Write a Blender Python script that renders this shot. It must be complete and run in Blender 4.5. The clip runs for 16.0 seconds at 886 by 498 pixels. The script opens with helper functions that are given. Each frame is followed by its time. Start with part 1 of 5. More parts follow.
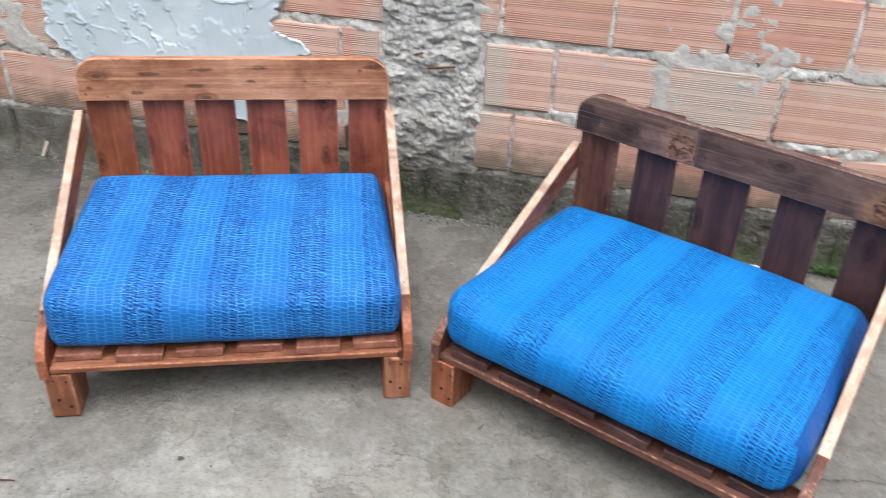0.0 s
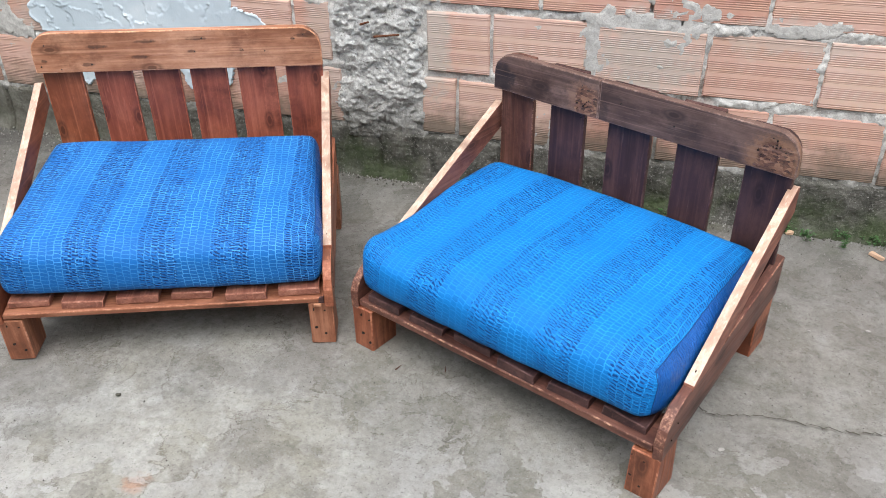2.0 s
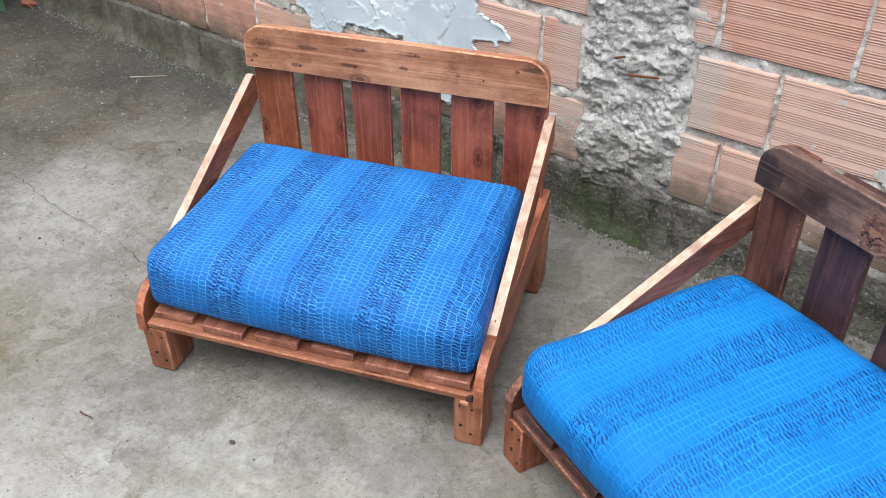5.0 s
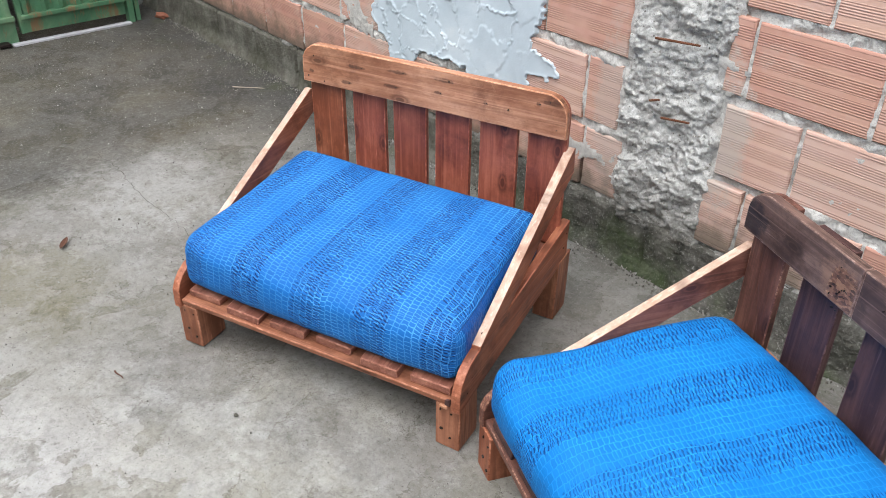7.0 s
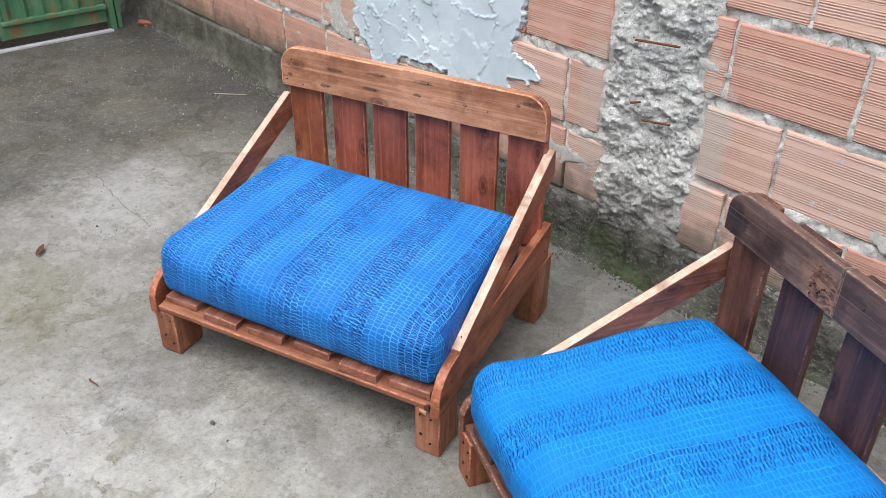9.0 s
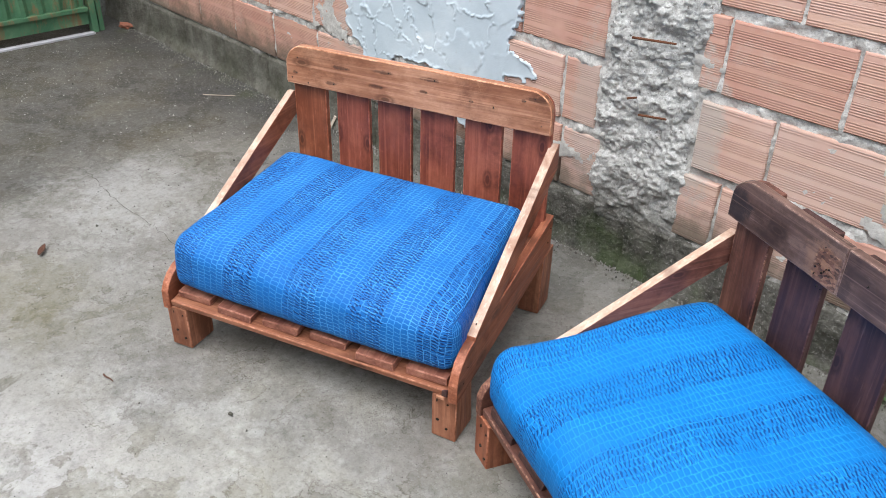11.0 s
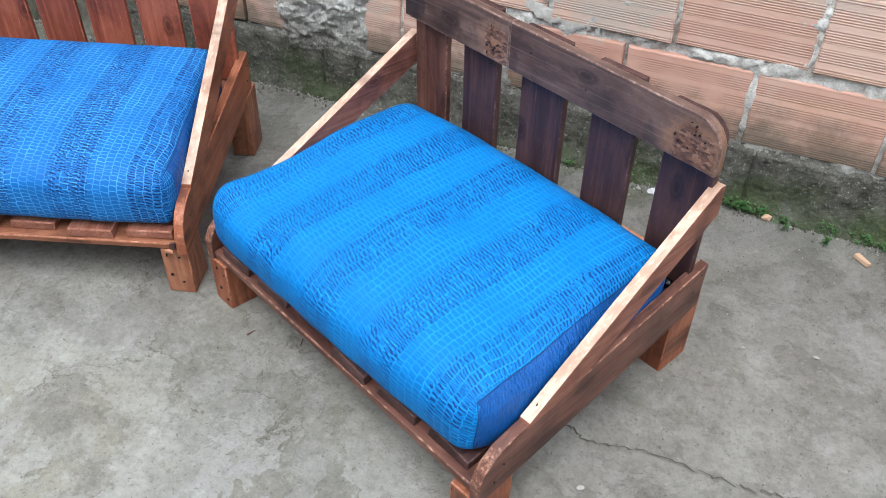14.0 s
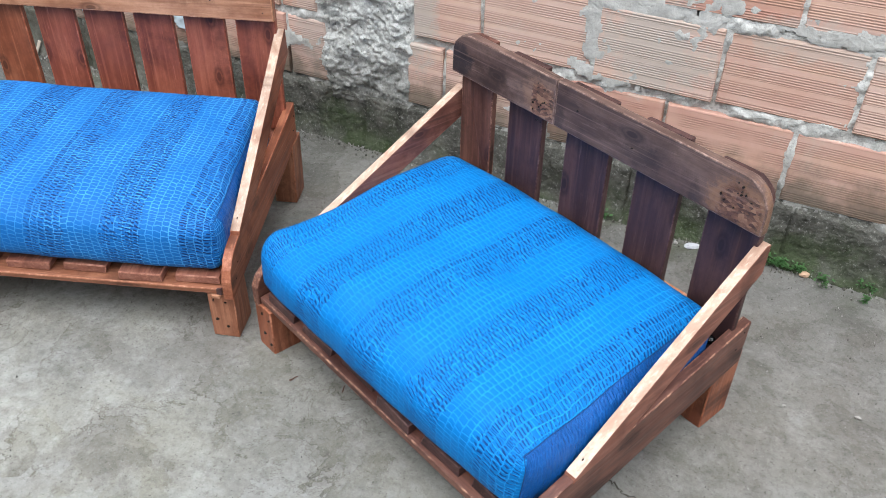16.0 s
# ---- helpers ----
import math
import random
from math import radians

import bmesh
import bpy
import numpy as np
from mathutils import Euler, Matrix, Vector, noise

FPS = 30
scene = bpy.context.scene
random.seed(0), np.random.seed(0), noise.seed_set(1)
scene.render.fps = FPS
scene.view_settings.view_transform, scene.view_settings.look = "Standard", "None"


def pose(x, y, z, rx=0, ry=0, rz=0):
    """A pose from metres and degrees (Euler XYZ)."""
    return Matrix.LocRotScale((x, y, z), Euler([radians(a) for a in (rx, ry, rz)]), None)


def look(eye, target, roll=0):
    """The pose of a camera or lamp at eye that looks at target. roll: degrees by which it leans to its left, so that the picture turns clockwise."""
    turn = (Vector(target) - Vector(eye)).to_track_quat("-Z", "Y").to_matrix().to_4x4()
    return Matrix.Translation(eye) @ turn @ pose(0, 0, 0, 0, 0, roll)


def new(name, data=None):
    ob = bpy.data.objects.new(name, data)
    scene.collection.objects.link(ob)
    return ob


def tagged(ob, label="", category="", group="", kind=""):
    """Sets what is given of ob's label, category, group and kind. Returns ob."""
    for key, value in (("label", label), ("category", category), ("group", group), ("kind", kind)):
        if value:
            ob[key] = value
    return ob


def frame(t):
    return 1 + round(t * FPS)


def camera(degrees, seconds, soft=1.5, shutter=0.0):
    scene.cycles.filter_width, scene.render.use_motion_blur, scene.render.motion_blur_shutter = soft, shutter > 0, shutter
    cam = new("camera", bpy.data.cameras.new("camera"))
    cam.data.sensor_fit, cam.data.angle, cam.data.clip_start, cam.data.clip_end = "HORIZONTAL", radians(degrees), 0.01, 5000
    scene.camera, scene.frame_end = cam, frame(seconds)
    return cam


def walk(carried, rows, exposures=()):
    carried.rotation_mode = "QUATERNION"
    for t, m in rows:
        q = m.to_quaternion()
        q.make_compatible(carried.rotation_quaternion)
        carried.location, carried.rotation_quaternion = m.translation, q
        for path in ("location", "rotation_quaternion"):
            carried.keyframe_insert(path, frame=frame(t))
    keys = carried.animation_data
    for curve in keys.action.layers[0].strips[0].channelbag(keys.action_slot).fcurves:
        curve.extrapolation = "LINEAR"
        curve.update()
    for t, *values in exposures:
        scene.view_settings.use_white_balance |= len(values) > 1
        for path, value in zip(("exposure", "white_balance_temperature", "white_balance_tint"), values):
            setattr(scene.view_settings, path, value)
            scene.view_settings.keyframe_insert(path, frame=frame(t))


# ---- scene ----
cam = camera(55.9, 16.0, soft=0.85, shutter=0.3)
PATH = [
    (0, (0.022, -2.296, 1.323), (-0.361, -0.639, 0.27), 2.3),
    (0.5, (0.137, -2.284, 1.32), (-0.103, -0.633, 0.217), 1.7),
    (1, (0.286, -2.283, 1.314), (-0.076, -0.65, 0.218), -0.3),
    (1.5, (0.361, -2.316, 1.318), (-0.091, -0.704, 0.224), -0.4),
    (2, (0.376, -2.349, 1.322), (-0.13, -0.745, 0.239), -0.9),
    (2.5, (0.366, -2.351, 1.311), (-0.159, -0.755, 0.225), -0.5),
    (3, (0.356, -2.332, 1.315), (-0.236, -0.769, 0.217), -1.3),
    (3.5, (0.345, -2.272, 1.322), (-0.356, -0.777, 0.193), -3.0),
    (4, (0.302, -2.16, 1.327), (-0.552, -0.764, 0.178), -2.4),
    (4.5, (0.283, -1.969, 1.337), (-0.651, -0.612, 0.204), -0.1),
    (4.7, (0.294, -1.89, 1.331), (-0.684, -0.581, 0.178), -0.3),
    (6.8, (0.592, -1.751, 1.334), (-0.696, -0.646, 0.277), 0.7),
    (7, (0.599, -1.748, 1.353), (-0.689, -0.656, 0.282), 0.5),
    (7.5, (0.596, -1.743, 1.327), (-0.694, -0.643, 0.267), 0.6),
    (8, (0.602, -1.73, 1.321), (-0.689, -0.629, 0.263), 0.5),
    (8.5, (0.604, -1.723, 1.322), (-0.674, -0.61, 0.26), 0.7),
    (9, (0.606, -1.723, 1.329), (-0.676, -0.604, 0.278), 0.6),
    (11.5, (0.58, -1.858, 1.331), (-0.597, -0.631, 0.278), 1.6),
    (12, (0.624, -1.852, 1.304), (-0.381, -0.547, 0.17), 1.4),
    (12.5, (0.671, -1.846, 1.279), (-0.021, -0.446, 0.029), 3.0),
    (13, (0.685, -1.848, 1.272), (0.069, -0.466, -0.035), 1.6),
    (13.5, (0.682, -1.859, 1.273), (0.066, -0.483, -0.041), 1.3),
    (14, (0.687, -1.869, 1.279), (0.047, -0.482, -0.013), 1.1),
    (14.5, (0.69, -1.875, 1.287), (0.028, -0.463, 0.035), 1.1),
    (15, (0.689, -1.885, 1.299), (0.003, -0.471, 0.062), 0.6),
    (15.5, (0.685, -1.885, 1.3), (-0.031, -0.464, 0.088), 0.3),
    (16, (0.648, -1.901, 1.306), (-0.064, -0.477, 0.096), 1.2),
]
EXPOSURES = [(0, 0.94, 6560, 10), (11.5, 0.93, 6500, 10), (12.7, 0.94, 6330, 8), (16, 0.94, 6300, 7)]
walk(cam, [(t, look(eye, target, roll)) for t, eye, target, roll in PATH], EXPOSURES)

# ---------------------------------------------------------------- light
SUN_TURN, SUN_UP = radians(172), radians(66)
world = bpy.data.worlds.new("overcast_sky")
scene.world = world
world.use_nodes = True
wn = world.node_tree.nodes
sky = wn.new("ShaderNodeTexSky")
sky.sky_type, sky.sun_disc = "NISHITA", False
sky.sun_elevation, sky.sun_rotation = SUN_UP, SUN_TURN
sky.air_density, sky.dust_density, sky.ozone_density = 1.0, 6.0, 0.6
haze = wn.new("ShaderNodeMixRGB")
haze.inputs[0].default_value = 0.82
haze.inputs[2].default_value = (8.75, 9.5, 10.4, 1)
world.node_tree.links.new(sky.outputs[0], haze.inputs[1])
world.node_tree.links.new(haze.outputs[0], wn["Background"].inputs[0])
wn["Background"].inputs[1].default_value = 0.165
sun = new("sun", bpy.data.lights.new("sun", "SUN"))
sun.data.energy, sun.data.angle, sun.data.color = 1.15, radians(40), (1.0, 0.985, 0.96)
sun.matrix_basis = look((8 * math.sin(SUN_TURN) * math.cos(SUN_UP), 8 * math.cos(SUN_TURN) * math.cos(SUN_UP), 8 * math.sin(SUN_UP)), (0, 0, 0))


# ---------------------------------------------------------------- node helpers
class Nodes:
    """A small writer of node materials."""

    def __init__(self, name, rough=0.8, spec=0.4):
        self.mat = bpy.data.materials.new(name)
        self.mat.use_nodes = True
        self.t = self.mat.node_tree
        self.bsdf = self.t.nodes["Principled BSDF"]
        self.bsdf.inputs["Roughness"].default_value = rough
        self.bsdf.inputs["Specular IOR Level"].default_value = spec

    def add(self, kind, **values):
        n = self.t.nodes.new("ShaderNode" + kind)
        for k, v in values.items():
            n.inputs[k.replace("_", " ")].default_value = v
        return n

    def link(self, a, b):
        self.t.links.new(a, b)

    def coords(self, kind="Object", scale=(1, 1, 1), shift=None):
        c = self.add("TexCoord") if kind != "Position" else self.t.nodes.new("ShaderNodeNewGeometry")
        m = self.add("Mapping")
        m.inputs["Scale"].default_value = scale
        self.link(c.outputs[kind], m.inputs["Vector"])
        if shift is not None:
            self.link(shift, m.inputs["Location"])
        return m.outputs["Vector"]

    def noise(self, vec, scale, detail=4.0, rough=0.55, distort=0.0):
        n = self.add("TexNoise", Scale=scale, Detail=detail, Roughness=rough, Distortion=distort)
        self.link(vec, n.inputs["Vector"])
        return n.outputs["Fac"]

    def ramp(self, fac, *stops):
        r = self.t.nodes.new("ShaderNodeValToRGB")
        while len(r.color_ramp.elements) < len(stops):
            r.color_ramp.elements.new(0.5)
        for e, (p, c) in zip(r.color_ramp.elements, stops):
            e.position = p
            e.color = (c, c, c, 1) if isinstance(c, (int, float)) else (*c, 1)
        self.link(fac, r.inputs[0])
        return r.outputs[0]

    def mix(self, fac, a, b, mode="MIX"):
        m = self.t.nodes.new("ShaderNodeMixRGB")
        m.blend_type = mode
        for s, v in zip(m.inputs, (fac, a, b)):
            if isinstance(v, bpy.types.NodeSocket):
                self.link(v, s)
            elif isinstance(v, (int, float)):
                s.default_value = v if s.type == "VALUE" else (v, v, v, 1)
            else:
                s.default_value = (*v, 1)
        return m.outputs[0]

    def math(self, op, a, b=0.5, c=None):
        m = self.t.nodes.new("ShaderNodeMath")
        m.operation = op
        for s, v in zip(m.inputs, (a, b, c)):
            if isinstance(v, bpy.types.NodeSocket):
                self.link(v, s)
            elif v is not None:
                s.default_value = v
        return m.outputs[0]

    def split(self, vec):
        s = self.t.nodes.new("ShaderNodeSeparateXYZ")
        self.link(vec, s.inputs[0])
        return s.outputs

    def step(self, v, lo, hi):
        m = self.t.nodes.new("ShaderNodeMapRange")
        m.interpolation_type = "SMOOTHSTEP"
        self.link(v, m.inputs[0])
        m.inputs[1].default_value, m.inputs[2].default_value = lo, hi
        return m.outputs[0]

    def random(self):
        return self.t.nodes.new("ShaderNodeObjectInfo").outputs["Random"]

    def colour(self, c):
        self.link(c, self.bsdf.inputs["Base Color"])

    def rough(self, r):
        self.link(r, self.bsdf.inputs["Roughness"])

    def bump(self, h, strength, distance):
        b = self.add("Bump", Strength=strength, Distance=distance)
        self.link(h, b.inputs["Height"])
        old = self.bsdf.inputs["Normal"].links
        if old:
            self.link(old[0].from_socket, b.inputs["Normal"])
        self.link(b.outputs[0], self.bsdf.inputs["Normal"])


# ---------------------------------------------------------------- materials
def wood(name, dark, mid, light, axis, rough=0.45, grime=0.35, stains=(), splinters=()):
    """Varnished pallet wood whose grain runs along axis 0, 1 or 2 of the chair."""
    n = Nodes(name, rough, 0.35)
    wide, fine = [9.0] * 3, [70.0] * 3
    wide[axis], fine[axis] = 0.9, 3.0
    r = n.math("MULTIPLY", n.random(), 37.0)
    shift = n.add("CombineXYZ")
    for s in shift.inputs:
        n.link(r, s)
    a = n.coords("Object", wide, shift.outputs[0])
    b = n.coords("Object", fine, shift.outputs[0])
    c = n.coords("Object", (1, 1, 1), shift.outputs[0])
    band = n.noise(a, 2.2, 3, 0.5, 1.2)
    ring = n.math("SINE", n.math("MULTIPLY", band, 34.0), 0)
    ring = n.math("MULTIPLY_ADD", ring, 0.5, 0.5)
    grain = n.noise(b, 1.0, 5, 0.65)
    col = n.ramp(band, (0.28, dark), (0.5, mid), (0.74, light))
    col = n.mix(n.math("MULTIPLY", ring, 0.13), col, n.mix(0.5, col, dark, "MULTIPLY"))
    col = n.mix(n.ramp(grain, (0.38, 0.5), (0.56, 0.0)), col, dark)
    streak = n.noise(n.coords("Object", tuple(v * 0.55 for v in wide), shift.outputs[0]), 3.1, 3, 0.6, 0.4)
    col = n.mix(n.math("MULTIPLY", n.ramp(streak, (0.6, 0.0), (0.72, 1.0)), grime), col, tuple(v * 0.22 for v in dark))
    across = n.split(c)
    flat = n.add("CombineXYZ")
    n.link(n.math("MULTIPLY", across[1 if axis == 1 else 0], 7.5 if axis == 2 else 3.4), flat.inputs[0])
    n.link(n.math("MULTIPLY", across[2], 3.4 if axis == 2 else 7.5), flat.inputs[1])
    v = n.add("TexVoronoi", Scale=1.0, Randomness=1.0)
    v.voronoi_dimensions = "2D"
    n.link(flat.outputs[0], v.inputs["Vector"])
    knot = n.ramp(v.outputs["Distance"], (0.035, 0.85), (0.05, 0.35), (0.075, 0.65), (0.12, 0.0))
    rub = [16.0] * 3
    rub[axis] = 5.0
    rubbed = n.noise(n.coords("Object", rub, shift.outputs[0]), 1.0, 8, 0.72, 0.3)
    col = n.mix(n.ramp(rubbed, (0.50, 0.0), (0.66, 0.75)), col, light)
    col = n.mix(n.ramp(rubbed, (0.32, 0.85), (0.48, 0.0)), col, dark)
    scuff = [120.0] * 3
    scuff[axis] = 9.0
    col = n.mix(n.ramp(n.noise(n.coords("Object", scuff, shift.outputs[0]), 1.0, 3, 0.6), (0.66, 0.0), (0.74, 0.45)), col, tuple(min(0.8, 1.4 * x + 0.05) for x in light))
    blotch = n.ramp(n.noise(c, 11, 6, 0.7), (0.40, 0.0), (0.60, 0.7))
    col = n.mix(blotch, col, n.mix(0.6, col, dark))
    if stains:
        # iron stains that run off along the grain from each nail
        ox, _, oz = n.split(n.coords("Object"))
        for u, z, long, high, shade, much in stains:
            a = n.math("POWER", n.math("DIVIDE", n.math("SUBTRACT", ox, u - long * 0.45), long), 2.0)
            b = n.math("POWER", n.math("DIVIDE", n.math("SUBTRACT", oz, z), high), 2.0)
            spot = n.math("SUBTRACT", 1.0, n.step(n.math("ADD", n.math("ADD", a, b), n.math("MULTIPLY_ADD", n.noise(c, 60, 6, 0.75), 2.6, -1.3)), 0.2, 1.0))
            col = n.mix(n.math("MULTIPLY", spot, much), col, n.mix(0.75, col, shade))
    for u, z, wide, high in splinters:
        ox, _, oz = n.split(n.coords("Object"))
        a = n.math("POWER", n.math("DIVIDE", n.math("SUBTRACT", ox, u), wide), 4.0)
        b = n.math("POWER", n.math("DIVIDE", n.math("SUBTRACT", oz, z), high), 4.0)
        raw = n.math("SUBTRACT", 1.0, n.step(n.math("ADD", n.math("ADD", a, b), n.math("MULTIPLY_ADD", n.noise(c, 35, 5, 0.75), 2.4, -1.2)), 0.3, 1.1))
        bits = n.add("TexVoronoi", Scale=1.0, Randomness=1.0)
        n.link(n.coords("Object", (110, 110, 190)), bits.inputs["Vector"])
        shade = n.ramp(n.math("MULTIPLY_ADD", n.split(bits.outputs["Color"])[0], 0.5, n.math("MULTIPLY", n.noise(c, 45, 4, 0.7), 0.6)), (0.30, (0.020, 0.009, 0.008)), (0.44, (0.105, 0.045, 0.032)), (0.62, (0.185, 0.088, 0.054)), (0.82, (0.33, 0.18, 0.11)))
        col = n.mix(n.math("MULTIPLY", raw, 0.8), col, shade)
        n.bump(n.math("MULTIPLY", raw, n.split(bits.outputs["Color"])[0]), 0.6, 0.004)
    smudge = n.ramp(n.noise(c, 5.5, 7, 0.72), (0.53, 0.0), (0.66, 0.75 * min(1.0, grime * 1.2)))
    col = n.mix(smudge, col, n.mix(1.0, col, (0.45, 0.42, 0.42), "MULTIPLY"))
    tint = n.math("MULTIPLY_ADD", n.random(), 0.4, 0.85)
    tinted = n.mix(1.0, col, n.mix(tint, (0, 0, 0), (1, 1, 1)), "MULTIPLY")
    worn = n.ramp(n.noise(c, 26, 6, 0.7), (0.62, 0.0), (0.74, 0.5))
    col = n.mix(worn, tinted, n.mix(0.5, light, mid))
    lines = [150.0] * 3
    lines[axis] = 2.2
    line = n.noise(n.coords("Object", lines, shift.outputs[0]), 1.0, 4, 0.6, 0.3)
    col = n.mix(n.ramp(line, (0.55, 0.0), (0.66, 0.5)), col, n.mix(0.6, col, tuple(min(0.8, 1.25 * x) for x in light)))
    col = n.mix(n.ramp(line, (0.34, 0.6), (0.44, 0.0)), col, n.mix(0.6, col, dark))
    n.colour(n.mix(knot, col, tuple(x * 0.4 for x in dark)))
    n.rough(n.math("MULTIPLY_ADD", grain, 0.45, rough - 0.2))
    n.bump(grain, 0.35, 0.0012)
    n.bump(ring, 0.15, 0.0008)
    return n.mat


TONES = {
    "honey": ((0.224, 0.083, 0.041), (0.459, 0.207, 0.114), (0.616, 0.33, 0.202)),
    "red": ((0.16, 0.039, 0.023), (0.296, 0.081, 0.047), (0.399, 0.128, 0.075)),
    "amber": ((0.172, 0.046, 0.021), (0.345, 0.103, 0.048), (0.483, 0.172, 0.09)),
    "orange": ((0.147, 0.042, 0.021), (0.294, 0.097, 0.05), (0.407, 0.158, 0.086)),
    "tan": ((0.15, 0.053, 0.028), (0.31, 0.118, 0.064), (0.43, 0.195, 0.116)),
    "russet": ((0.125, 0.042, 0.028), (0.25, 0.095, 0.062), (0.35, 0.16, 0.11)),
    "brown": ((0.055, 0.021, 0.016), (0.130, 0.052, 0.037), (0.21, 0.095, 0.068)),
    "dark": ((0.034, 0.016, 0.016), (0.070, 0.032, 0.030), (0.11, 0.052, 0.044)),
    "grey": ((0.058, 0.032, 0.027), (0.142, 0.084, 0.069), (0.235, 0.15, 0.122)),
    "raw": ((0.34, 0.195, 0.135), (0.59, 0.415, 0.315), (0.70, 0.535, 0.435)),
    "rubbed": ((0.14, 0.055, 0.036), (0.31, 0.145, 0.10), (0.45, 0.25, 0.185)),
}
WOODS, EDGES = {}, {}
STAINS = {
    "honey": [(u, z, long, 0.0065, (0.028, 0.014, 0.011), 0.85) for u, z, long in ((-0.18, 0.597, 0.034), (-0.055, 0.607, 0.036), (0.075, 0.61, 0.034), (-0.22, 0.55, 0.02), (-0.078, 0.565, 0.03), (0.052, 0.575, 0.014), (0.355, 0.608, 0.03), (-0.335, 0.562, 0.01), (0.315, 0.6, 0.008), (0.178, 0.575, 0.008))],
    "grey": [(-0.095, 0.548, 0.055, 0.05, (0.27, 0.15, 0.10), 0.7), (0.385, 0.53, 0.085, 0.06, (0.30, 0.155, 0.085), 0.85), (-0.108, 0.55, 0.022, 0.030, (0.05, 0.018, 0.013), 0.9), (0.346, 0.54, 0.030, 0.034, (0.05, 0.014, 0.009), 0.95),
             (-0.335, 0.548, 0.05, 0.04, (0.012, 0.013, 0.018), 1.0), (-0.06, 0.52, 0.02, 0.04, (0.03, 0.02, 0.02), 0.6), (0.16, 0.535, 0.05, 0.03, (0.03, 0.02, 0.018), 0.6), (0.27, 0.50, 0.02, 0.05, (0.025, 0.018, 0.018), 0.6)],
}
SPLINTERS = {"grey": ((-0.112, 0.535, 0.032, 0.045), (0.348, 0.522, 0.044, 0.040))}


def timber(tone, axis):
    if (tone, axis) not in WOODS:
        WOODS[tone, axis] = wood("wood_" + tone, *TONES[tone], axis, 0.6 if tone == "raw" else 0.46, 0.1 if tone == "raw" else 0.8, STAINS.get(tone, ()), SPLINTERS.get(tone, ()))
    return WOODS[tone, axis]


def worn_edge(tone):
    """Rubbed, splintered wood on the edges of a board: pale and dark by turns."""
    if tone not in EDGES:
        dark, mid, light = TONES[tone]
        if tone == "brown":
            light = (0.42, 0.22, 0.135)
        n = Nodes("worn_edge_" + tone, 0.55, 0.35)
        o = n.coords("Object")
        f = n.math("MULTIPLY_ADD", n.noise(o, 16, 8, 0.82), 0.7, n.math("MULTIPLY", n.noise(o, 110, 4, 0.7), 0.3))
        n.colour(n.ramp(f, (0.36, dark), (0.5, mid), (0.64, tuple(min(0.8, 1.35 * v + 0.03) for v in light))))
        n.bump(n.noise(o, 120, 4), 0.5, 0.002)
        EDGES[tone] = n.mat
    return EDGES[tone]


